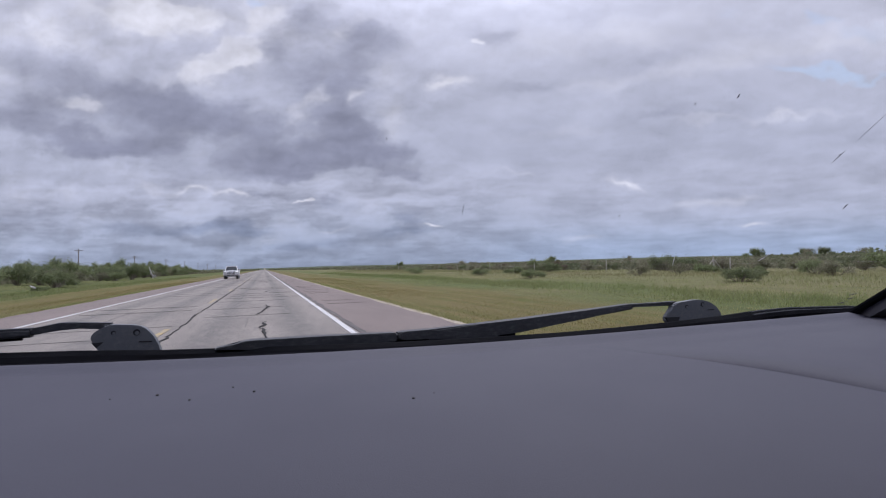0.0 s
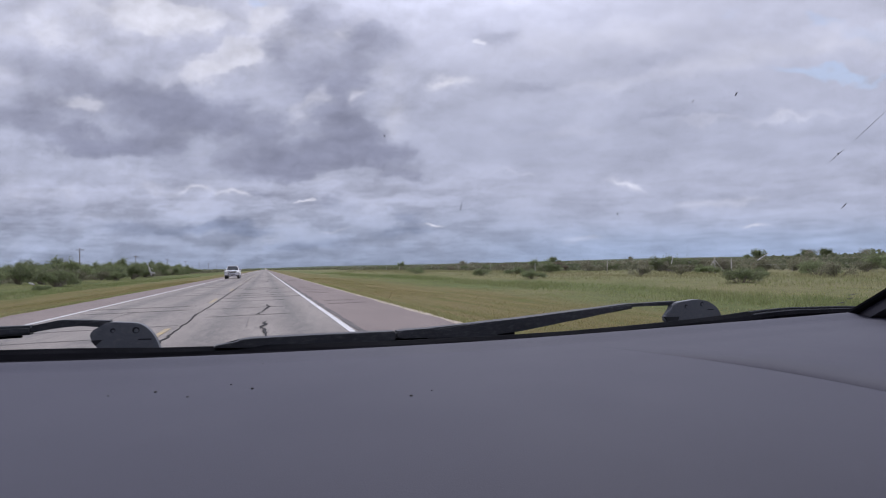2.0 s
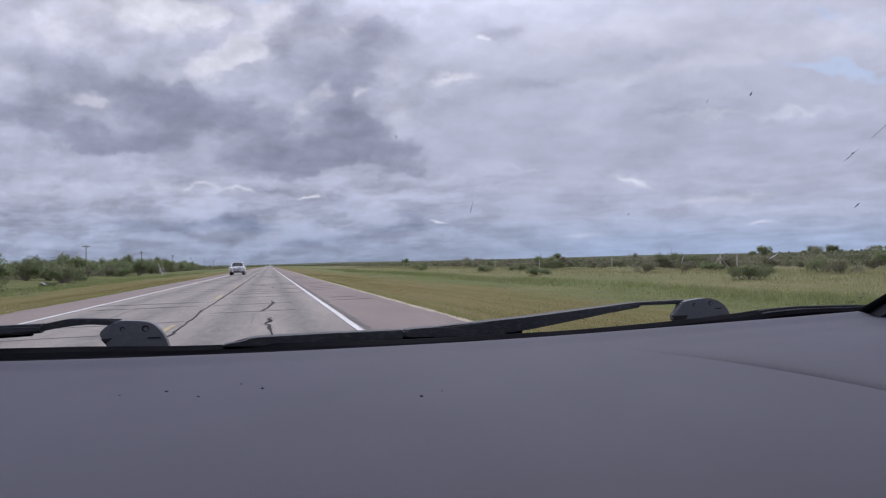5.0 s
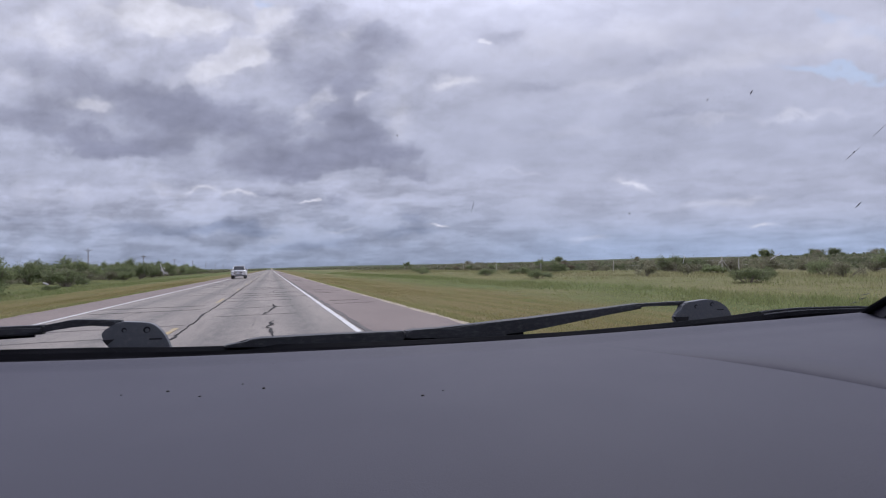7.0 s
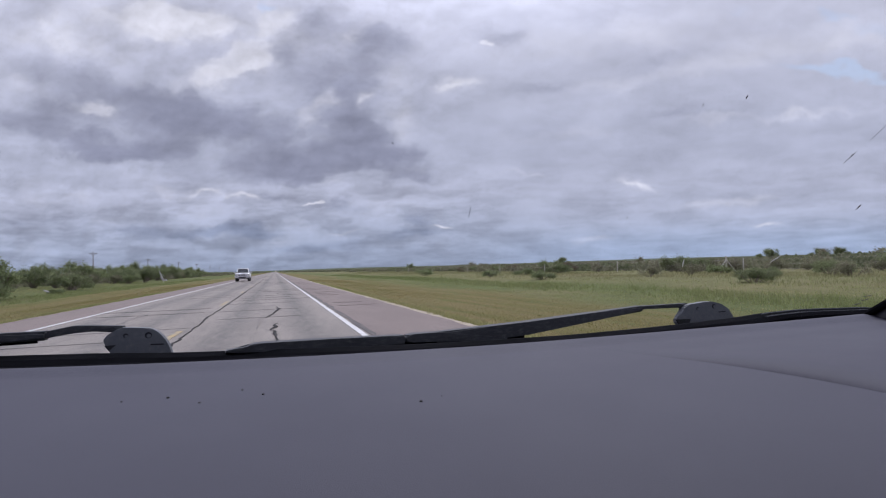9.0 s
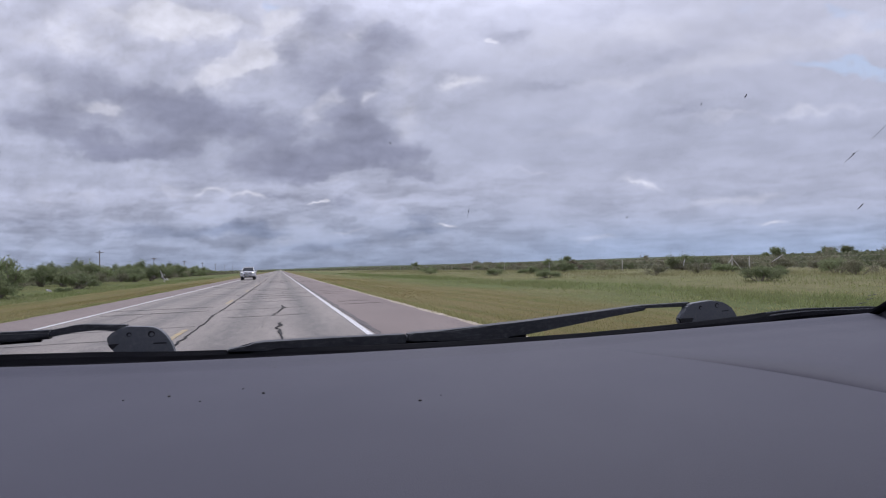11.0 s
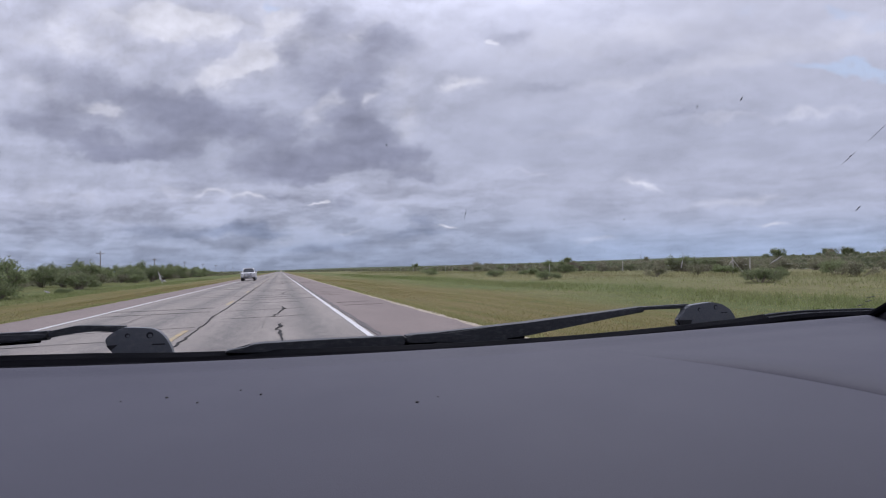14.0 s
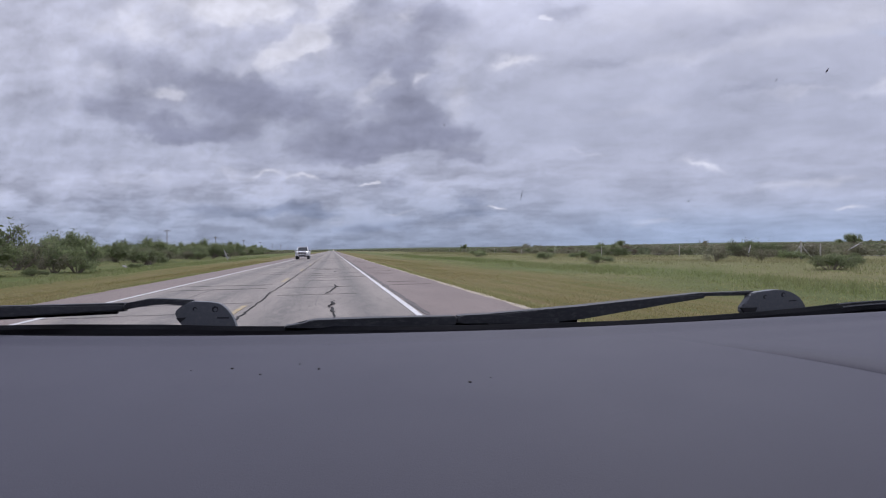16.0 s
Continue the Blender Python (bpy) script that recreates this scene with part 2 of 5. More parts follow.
ZENITH = 2.6
build_world()
lamp = bpy.data.lights.new("sun", "SUN")
lamp.energy, lamp.angle, lamp.color = 1.5, radians(25), (1.0, 0.95, 0.88)
new("sun", lamp).matrix_world = look((30 * math.sin(SUN_AZ), 30 * math.cos(SUN_AZ), 30 * math.tan(SUN_EL)), (0, 0, 0))


# ---- materials ----
def material(name, base, rough=0.7, metal=0.0, second=None, scale=8.0, stretch=(1, 1, 1), third=None, scale3=60.0,
             bump=0.0, bump_scale=80.0, island=0.0, own=0.0, spec=0.5, rough_var=0.0, coords="Object", through_light=0.0):
    """A principled surface whose colour varies at two scales, with fine relief; island: spread between loose pieces, own: between objects."""
    m = bpy.data.materials.new(name)
    m.use_nodes = True
    n = Nodes(m.node_tree)
    b = m.node_tree.nodes["Principled BSDF"]
    co = n.vec("MULTIPLY", n.add("ShaderNodeTexCoord").outputs[coords], stretch)
    col = (*base, 1.0)
    if second:
        col = n.mix(n.step(n.noise(co, scale, 5.0, 0.6), 0.32, 0.68), base, second)
    if third:
        col = n.mix(n.step(n.noise(co, scale3, 3.0, 0.6), 0.45, 0.75), col, third)
    for spread, source in ((island, ("ShaderNodeNewGeometry", "Random Per Island")), (own, ("ShaderNodeObjectInfo", "Random"))):
        if spread:
            r = n.add(source[0]).outputs[source[1]]
            s = n.vec("SCALE", col if isinstance(col, bpy.types.NodeSocket) else tuple(col[:3]))
            n.put(s.node.inputs["Scale"], n.math("MULTIPLY_ADD", r, 2 * spread, 1 - spread))
            col = s
    n.put(b.inputs["Base Color"], col)
    if rough_var:
        n.put(b.inputs["Roughness"], n.math("MULTIPLY_ADD", n.noise(co, scale * 2.3, 4.0), rough_var, rough - rough_var / 2))
    else:
        b.inputs["Roughness"].default_value = rough
    b.inputs["Metallic"].default_value = metal
    b.inputs["Specular IOR Level"].default_value = spec
    if bump:
        n.put(b.inputs["Normal"], n.bump(n.noise(co, bump_scale, 4.0, 0.65), bump, 0.01))
    if through_light:  # thin leaves pass light on
        leafy, mixer = n.add("ShaderNodeBsdfTranslucent"), n.add("ShaderNodeMixShader")
        n.put(leafy.inputs["Color"], col)
        mixer.inputs[0].default_value = through_light
        n.put(mixer.inputs[1], b.outputs[0])
        n.put(mixer.inputs[2], leafy.outputs[0])
        n.put(m.node_tree.nodes["Material Output"].inputs[0], mixer.outputs[0])
    return m


def road_material():
    """Aged pale pavement: darker wheel tracks, stains, pale grit."""
    m = bpy.data.materials.new("aged pavement")
    m.use_nodes = True
    n = Nodes(m.node_tree)
    b = m.node_tree.nodes["Principled BSDF"]
    co = n.add("ShaderNodeTexCoord").outputs["Object"]
    x, y, z = n.split(co)
    wob = n.math("MULTIPLY_ADD", n.noise(n.vec("MULTIPLY", co, (0.3, 0.05, 1)), 1.0, 3.0), 0.5, -0.25)
    xs = n.math("ADD", x, wob)
    tracks = 0.0
    for centre in (-4.75, -3.0, -1.05, 0.70):
        q = n.math("DIVIDE", n.math("SUBTRACT", xs, centre), 0.34)
        tracks = n.math("ADD", tracks, n.math("POWER", 0.3679, n.math("MULTIPLY", q, q)))
    blot = n.noise(n.vec("MULTIPLY", co, (0.9, 0.16, 1)), 1.0, 6.0, 0.62)
    grit = n.noise(co, 26.0, 5.0, 0.7)
    fine = n.noise(n.vec("MULTIPLY", co, (5.0, 1.2, 1)), 1.3, 5.0, 0.65)
    col = n.mix(n.step(blot, 0.38, 0.62), (0.152, 0.142, 0.136), (0.197, 0.185, 0.175))
    col = n.mix(n.math("MULTIPLY", n.math("MULTIPLY", tracks, n.step(fine, 0.22, 0.60)), 1.0), col, (0.086, 0.084, 0.085))
    col = n.mix(n.step(fine, 0.50, 0.66, 0.0, 0.55), col, (0.095, 0.092, 0.092))
    col = n.mix(n.step(grit, 0.35, 0.75, 0.0, 0.45), col, (0.29, 0.28, 0.27))
    col = n.vec("MULTIPLY", col, (1.12, 1.06, 1.0))
    n.put(b.inputs["Base Color"], col)
    b.inputs["Roughness"].default_value = 0.85
    b.inputs["Specular IOR Level"].default_value = 0.3
    n.put(b.inputs["Normal"], n.bump(n.noise(co, 90.0, 4.0, 0.7), 0.5, 0.01))
    return m


def ground_material():
    """Mown verge by the road, rough pasture beyond, drier with distance."""
    m = bpy.data.materials.new("grassland soil")
    m.use_nodes = True
    n = Nodes(m.node_tree)
    b = m.node_tree.nodes["Principled BSDF"]
    co = n.add("ShaderNodeTexCoord").outputs["Object"]
    x, y, z = n.split(co)
    off = n.math("ABSOLUTE", n.math("ADD", x, 1.9))
    ragged = n.math("MULTIPLY_ADD", n.noise(n.vec("MULTIPLY", co, (0.25, 0.05, 1)), 1.0, 4.0), 7.0, -3.5)
    offr = n.math("ADD", off, ragged)
    streak = n.noise(n.vec("MULTIPLY", co, (1.1, 0.045, 1)), 1.0, 6.0, 0.62)
    spots = n.noise(n.vec("MULTIPLY", co, (1.0, 0.30, 1)), 1.1, 6.0, 0.66)
    patch = n.noise(co, 0.045, 5.0, 0.55)
    mown = n.mix(n.step(streak, 0.34, 0.66), (0.122, 0.116, 0.040), (0.180, 0.146, 0.068))
    mown = n.mix(n.step(spots, 0.5, 0.72, 0.0, 0.55), mown, (0.085, 0.115, 0.028))
    field = n.mix(n.step(patch, 0.40, 0.62), (0.122, 0.136, 0.053), (0.190, 0.170, 0.085))
    field = n.mix(n.step(spots, 0.42, 0.7, 0.0, 0.7), field, (0.098, 0.115, 0.044))
    scrub = n.mix(n.step(n.noise(co, 0.12, 5.0, 0.65), 0.38, 0.62), (0.15, 0.15, 0.08), (0.20, 0.175, 0.115))
    dry = n.mix(n.step(spots, 0.35, 0.7), (0.180, 0.170, 0.085), (0.130, 0.136, 0.058))
    lush = n.mix(n.step(spots, 0.35, 0.65), (0.118, 0.140, 0.052), (0.098, 0.116, 0.043))
    strip = n.math("MULTIPLY", n.step(offr, 14.0, 16.0), n.step(offr, 23.0, 20.0))
    field = n.mix(n.step(offr, 21.0, 26.0, 0.0, 0.75), field, dry)
    field = n.mix(n.math("MULTIPLY", strip, n.step(n.noise(n.vec("MULTIPLY", co, (0.2, 0.06, 1)), 1.0, 3.0), 0.35, 0.6)), field, lush)
    col = n.mix(n.step(offr, 12.5, 15.0), mown, field)
    col = n.mix(n.step(off, 40.0, 85.0), col, scrub)
    col = n.mix(n.step(n.vec("LENGTH", co), 900.0, 1500.0), col, (0.085, 0.105, 0.070))
    # the far verge is lusher and greener than the near one
    col = n.mix(n.math("MULTIPLY", n.step(x, -15.0, -20.0, 0.0, 0.7), n.step(x, -45.0, -36.0)), col, n.mix(n.step(spots, 0.35, 0.7), (0.078, 0.108, 0.034), (0.112, 0.118, 0.046)))
    col = n.vec("MULTIPLY", col, (0.86, 0.85, 0.84))
    # bare gravelly lip along the pavement
    lip = n.math("MULTIPLY", n.math("MULTIPLY", n.step(off, 6.25, 6.0), n.step(x, 0.0, 1.0)), n.step(n.noise(co, 2.2, 4.0, 0.6), 0.28, 0.5))
    col = n.mix(lip, col, (0.36, 0.31, 0.24))
    n.put(b.inputs["Base Color"], col)
    b.inputs["Roughness"].default_value = 0.95
    b.inputs["Specular IOR Level"].default_value = 0.1
    n.put(b.inputs["Normal"], n.bump(n.noise(co, 9.0, 6.0, 0.75), 0.9, 0.06))
    return m


def glass_material(name, tint, gloss_edge=0.012):
    m = bpy.data.materials.new(name)
    m.use_nodes = True
    m.node_tree.nodes.clear()
    n = Nodes(m.node_tree)
    clear, gloss, mixer = n.add("ShaderNodeBsdfTransparent"), n.add("ShaderNodeBsdfGlossy"), n.add("ShaderNodeMixShader")
    clear.inputs["Color"].default_value = (*tint, 1)
    gloss.inputs["Roughness"].default_value = 0.02
    facing = n.add("ShaderNodeLayerWeight").outputs["Facing"]
    n.put(mixer.inputs[0], n.math("MULTIPLY_ADD", n.math("POWER", facing, 4.0), gloss_edge, 0.004))
    n.put(mixer.inputs[1], clear.outputs[0])
    n.put(mixer.inputs[2], gloss.outputs[0])
    n.put(n.add("ShaderNodeOutputMaterial").inputs[0], mixer.outputs[0])
    return m


MAT = dict(
    road=road_material(), ground=ground_material(),
    shoulder=material("red-brown chip seal", (0.150, 0.117, 0.106), 0.9, second=(0.186, 0.148, 0.133), scale=0.7, stretch=(1, 0.25, 1),
                      third=(0.115, 0.092, 0.088), scale3=22, bump=0.6, bump_scale=70),
    tar_strip=material("dark tarred joint", (0.045, 0.040, 0.041), 0.8, second=(0.105, 0.086, 0.080), scale=3, stretch=(2, 0.4, 1), bump=0.4),
    seal=material("black crack sealant", (0.016, 0.015, 0.016), 0.7, second=(0.035, 0.033, 0.032), scale=5, bump=0.3, spec=0.12),
    gravel=material("pale edge gravel", (0.34, 0.29, 0.225), 0.95, second=(0.25, 0.205, 0.155), scale=2.5, third=(0.42, 0.38, 0.31), scale3=30, bump=0.8, bump_scale=40),
    hairline=material("dark open crack", (0.07, 0.066, 0.065), 0.9, second=(0.13, 0.125, 0.12), scale=3),
    white=material("worn white road paint", (0.54, 0.535, 0.53), 0.7, second=(0.45, 0.445, 0.44), scale=1.4, stretch=(2, 0.5, 1), third=(0.40, 0.39, 0.39), scale3=14),
    yellow=material("worn yellow road paint", (0.36, 0.25, 0.08), 0.7, second=(0.24, 0.21, 0.15), scale=2.5, third=(0.20, 0.19, 0.175), scale3=12),
    mown=material("mown grass blades", (0.235, 0.215, 0.090), 0.8, second=(0.31, 0.255, 0.13), scale=0.35, stretch=(1, 0.2, 1), island=0.22, spec=0.15, through_light=0.6),
    tall=material("tall green grass", (0.245, 0.265, 0.105), 0.8, second=(0.36, 0.325, 0.17), scale=0.06, island=0.22, spec=0.15, through_light=0.6),
    lush=material("lush grass blades", (0.185, 0.225, 0.088), 0.8, second=(0.24, 0.25, 0.118), scale=0.1, island=0.2, spec=0.15, through_light=0.55),
    dry=material("dry pasture grass", (0.285, 0.26, 0.145), 0.8, second=(0.24, 0.25, 0.12), scale=0.08, island=0.2, spec=0.1, through_light=0.5),
    leaf=material("dusty green leaves", (0.168, 0.205, 0.098), 0.7, second=(0.225, 0.25, 0.138), scale=0.8, island=0.35, own=0.22, spec=0.2, through_light=0.55),
    leaf_dry=material("grey-green sparse leaves", (0.215, 0.218, 0.135), 0.8, second=(0.265, 0.245, 0.178), scale=0.7, island=0.35, own=0.2, spec=0.15, through_light=0.4),
    leaf_brown=material("dry brown twiggy leaves", (0.17, 0.135, 0.095), 0.85, second=(0.22, 0.185, 0.135), scale=0.7, island=0.35, own=0.2, spec=0.1, through_light=0.3),
    scrub=material("distant scrub", (0.150, 0.168, 0.098), 0.9, second=(0.215, 0.200, 0.140), scale=0.05, island=0.3, spec=0.1, through_light=0.35),
    bark=material("grey-brown bark", (0.13, 0.105, 0.085), 0.9, second=(0.20, 0.17, 0.14), scale=6, stretch=(3, 3, 0.6), bump=0.6, bump_scale=30),
    pole=material("weathered pole timber", (0.16, 0.125, 0.10), 0.85, second=(0.24, 0.20, 0.165), scale=4, stretch=(5, 5, 0.4), bump=0.4, bump_scale=20),
    ceramic=material("grey glazed ceramic", (0.35, 0.36, 0.38), 0.3, second=(0.28, 0.28, 0.30), scale=9),
    post_white=material("weathered pale post", (0.52, 0.50, 0.46), 0.8, second=(0.34, 0.31, 0.27), scale=5, stretch=(3, 3, 0.7), bump=0.3),
    wire=material("galvanised wire", (0.32, 0.32, 0.33), 0.5, 0.8, second=(0.22, 0.19, 0.17), scale=3),
    dash=material("lilac grey grained vinyl", (0.0495, 0.0492, 0.0672), 0.66, second=(0.0555, 0.0552, 0.074), scale=3.5, third=(0.049, 0.0485, 0.066), scale3=700,
                  bump=0.14, bump_scale=900, rough_var=0.12, spec=0.2),
    trim=material("charcoal pillar trim", (0.10, 0.098, 0.112), 0.75, second=(0.12, 0.115, 0.13), scale=6, bump=0.1, bump_scale=500),
    rubber=material("black windscreen rubber", (0.005, 0.005, 0.006), 0.6, second=(0.009, 0.009, 0.011), scale=12, bump=0.1, bump_scale=160, spec=0.0),
    cowl=material("dusty black cowl plastic", (0.007, 0.0073, 0.009), 0.62, second=(0.013, 0.013, 0.015), scale=9, stretch=(1, 3, 3), bump=0.2, bump_scale=200, spec=0.01),
    wiper=material("satin black painted steel", (0.098, 0.105, 0.118), 0.5, second=(0.120, 0.127, 0.140), scale=14, third=(0.14, 0.142, 0.15), scale3=240,
                   bump=0.08, bump_scale=350, rough_var=0.15, spec=0.3),
    blade=material("dusty black wiper steel", (0.026, 0.028, 0.033), 0.55, second=(0.040, 0.042, 0.048), scale=22, stretch=(0.4, 1, 1), third=(0.065, 0.066, 0.070), scale3=300, bump=0.1, bump_scale=300, spec=0.3),
    # near-black that stands for the shade in the pivot covers' recesses
    recess_shade=material("black recess shade", (0.006, 0.006, 0.008), 0.8, second=(0.012, 0.012, 0.014), scale=40),
    head_liner=material("pale headliner cloth", (0.42, 0.41, 0.42), 0.95, second=(0.38, 0.37, 0.38), scale=5, bump=0.2, bump_scale=400),
    shell=material("plain grey cabin panel", (0.14, 0.14, 0.15), 0.8, second=(0.11, 0.11, 0.12), scale=3),
    glass=glass_material("windscreen glass", (0.965, 0.975, 0.985)),
    crumb=material("dark dirt crumb", (0.020, 0.018, 0.020), 0.9, second=(0.05, 0.045, 0.045), scale=120),
    splat_dark=material("dried dark insect smear", (0.045, 0.040, 0.042), 0.8, second=(0.10, 0.095, 0.10), scale=90),
    splat_pale=material("dried pale insect smear", (0.80, 0.79, 0.80), 0.8, second=(0.62, 0.61, 0.62), scale=300, through_light=0.6),
    truck_white=material("white car paint", (0.76, 0.76, 0.77), 0.25, second=(0.70, 0.70, 0.71), scale=2, spec=0.6),
    truck_silver=material("silver two-tone paint", (0.42, 0.41, 0.42), 0.3, 0.4, second=(0.36, 0.35, 0.36), scale=2),
    chrome=material("chrome steel tube", (0.72, 0.72, 0.74), 0.18, 1.0, second=(0.62, 0.62, 0.64), scale=5),
    dark_glass=material("dark vehicle glass", (0.02, 0.023, 0.027), 0.10, second=(0.035, 0.038, 0.042), scale=2, spec=0.25),
    black_plastic=material("black plastic", (0.025, 0.025, 0.027), 0.6, second=(0.04, 0.04, 0.042), scale=8),
    tyre=material("tyre rubber", (0.022, 0.022, 0.023), 0.85, second=(0.04, 0.038, 0.036), scale=7, bump=0.3),
    lens=material("clear lamp lens", (0.60, 0.61, 0.63), 0.1, second=(0.48, 0.48, 0.50), scale=14, spec=0.8),
)


# ---- mesh helpers ----
def link(name, bm, mat, parent=None, label="", smooth=False):
    me = bpy.data.meshes.new(name)
    bmesh.ops.recalc_face_normals(bm, faces=bm.faces)
    bm.to_mesh(me)
    bm.free()
    for m in mat if isinstance(mat, (list, tuple)) else [mat]:
        me.materials.append(m)
    if smooth:
        me.polygons.foreach_set("use_smooth", [True] * len(me.polygons))
    ob = new(name, me)
    if parent:
        ob.parent = parent
    if label:
        tagged(ob, label)
    return ob


def part(name, bm, mat, parent, label="", smooth=False):
    return link(name, bm, mat, parent, label, smooth)


def thing(name, label, category, group="", kind="", at=(0, 0, 0)):
    ob = new(name)
    ob.location = at
    ob.empty_display_size = 0.2
    return tagged(ob, label, category, group, kind)


def bevelled(bm, width, segments=2):
    bmesh.ops.bevel(bm, geom=list(bm.edges), offset=width, segments=segments, affect="EDGES", clamp_overlap=True)
    return bm


def add_box(bm, x0, x1, y0, y1, z0, z1):
    vs = [bm.verts.new((x, y, z)) for z in (z0, z1) for y in (y0, y1) for x in (x0, x1)]
    for f in ((0, 1, 3, 2), (4, 5, 7, 6), (0, 1, 5, 4), (2, 3, 7, 6), (0, 2, 6, 4), (1, 3, 7, 5)):
        bm.faces.new([vs[i] for i in f])
    return vs


def box(x0, x1, y0, y1, z0, z1, bevel=0.0, segments=2):
    bm = bmesh.new()
    add_box(bm, x0, x1, y0, y1, z0, z1)
    return bevelled(bm, bevel, segments) if bevel else bm


def add_prism(bm, outline, lo, hi, axis="y"):
    """Extrude an outline of (a, b) from lo to hi along an axis: y takes (x, z), x takes (y, z), z takes (x, y)."""
    def at(a, b, c):
        return {"y": (a, c, b), "x": (c, a, b), "z": (a, b, c)}[axis]
    one = [bm.verts.new(at(a, b, lo)) for a, b in outline]
    two = [bm.verts.new(at(a, b, hi)) for a, b in outline]
    bm.faces.new(one)
    bm.faces.new(two[::-1])
    k = len(outline)
    for i in range(k):
        bm.faces.new((one[i], one[(i + 1) % k], two[(i + 1) % k], two[i]))
    return bm


def prism(outline, lo, hi, axis="y", bevel=0.0, segments=2):
    bm = add_prism(bmesh.new(), outline, lo, hi, axis)
    return bevelled(bm, bevel, segments) if bevel else bm


def add_tube(bm, points, radii, sides=8):
    """A tube through points, with a radius at each, closed at its ends."""
    rings = []
    for i, p in enumerate(points):
        a, b = Vector(points[max(i - 1, 0)]), Vector(points[min(i + 1, len(points) - 1)])
        turn = (b - a).to_track_quat("Z", "Y")
        r = radii[i] if isinstance(radii, (list, tuple)) else radii
        rings.append([bm.verts.new(Vector(p) + turn @ Vector((r * math.cos(2 * math.pi * k / sides), r * math.sin(2 * math.pi * k / sides), 0))) for k in range(sides)])
    for one, two in zip(rings, rings[1:]):
        for k in range(sides):
            bm.faces.new((one[k], one[(k + 1) % sides], two[(k + 1) % sides], two[k]))
    bm.faces.new(rings[0][::-1])
    bm.faces.new(rings[-1])
    return bm


def tube(points, radii, sides=8):
    return add_tube(bmesh.new(), points, radii, sides)


def plain_mesh(name, verts, faces, mat, parent=None, smooth=False):
    me = bpy.data.meshes.new(name)
    me.from_pydata(verts, [], faces)
    me.materials.append(mat)
    if smooth:
        me.polygons.foreach_set("use_smooth", [True] * len(me.polygons))
    ob = new(name, me)
    if parent:
        ob.parent = parent
    return ob


def smoothstep(a, b, x):
    t = min(max((x - a) / (b - a), 0.0), 1.0)
    return t * t * (3 - 2 * t)


# ---- ground and road ----
LEFT_EDGE, LEFT_LINE, CENTRE, RIGHT_LINE, RIGHT_EDGE = -7.55, -5.68, -2.03, 1.62, 3.93
ROAD_NEAR, ROAD_FAR = -40.0, 2600.0


def ground_height(x, y):
    off = max(x - RIGHT_EDGE, LEFT_EDGE - x, 0.0)
    ditch = -0.045 - 0.30 * smoothstep(0.3, 7.0, off) + 0.34 * smoothstep(8.0, 22.0, off)
    if off <= 0:
        ditch = -0.12
    roll = 0.16 * noise.noise((x * 0.05, y * 0.035, 3.1)) + 0.05 * noise.noise((x * 0.3, y * 0.2, 7.7))
    swell = 3.0 * smoothstep(250, 1200, off) * (0.5 + noise.noise((x * 0.0012, y * 0.0012, 1.3)))
    ridge = 13.0 * smoothstep(1300, 3600, math.hypot(x, y)) * (0.75 + 0.6 * noise.noise((x * 0.0011, y * 0.0008, 5.2)))
    return ditch + roll * smoothstep(0.4, 6.0, off) + swell + ridge


def ground():
    xs = [LEFT_EDGE + 0.3, RIGHT_EDGE - 0.3]
    step, reach = 0.3, 0.0
    offs = []
    while reach < 4200:
        offs.append(reach)
        reach += step
        step = min(step * 1.13, 260)
    xs = sorted([LEFT_EDGE - o for o in offs] + xs + [RIGHT_EDGE + o for o in offs])
    ys, y, step = [], -60.0, 1.2
    while y < 4600:
        ys.append(y)
        step = 1.2 if y < 45 else min(step * 1.09, 220)
        y += step
    ys = [-3000, -900, -300, -120] + ys
    verts = [(x, y, ground_height(x, y)) for y in ys for x in xs]
    k = len(xs)
    faces = [(j * k + i, j * k + i + 1, (j + 1) * k + i + 1, (j + 1) * k + i) for j in range(len(ys) - 1) for i in range(k - 1)]
    ob = plain_mesh("ground", verts, faces, MAT["ground"], smooth=True)
    return tagged(ob, "flat grassland with a mown yellow-green verge beside the road", "ground", kind="structure")


def ribbon(name, path, widths, z, mat, parent, thick=0.004):
    """A flat raised band along a path of (x, y)."""
    bm = bmesh.new()
    rows = []
    for i, (x, y) in enumerate(path):
        a, b = path[max(i - 1, 0)], path[min(i + 1, len(path) - 1)]
        dx, dy = b[0] - a[0], b[1] - a[1]
        s = math.hypot(dx, dy) or 1.0
        w = widths[i] / 2
        nx, ny = -dy / s * w, dx / s * w
        rows.append([bm.verts.new((x + nx, y + ny, z + thick)), bm.verts.new((x - nx, y - ny, z + thick)),
                     bm.verts.new((x + nx, y + ny, z - 0.002)), bm.verts.new((x - nx, y - ny, z - 0.002))])
    for p, q in zip(rows, rows[1:]):
        for a, b in ((0, 1), (2, 0), (1, 3)):
            bm.faces.new((p[a], p[b], q[b], q[a]))
    return part(name, bm, mat, parent)


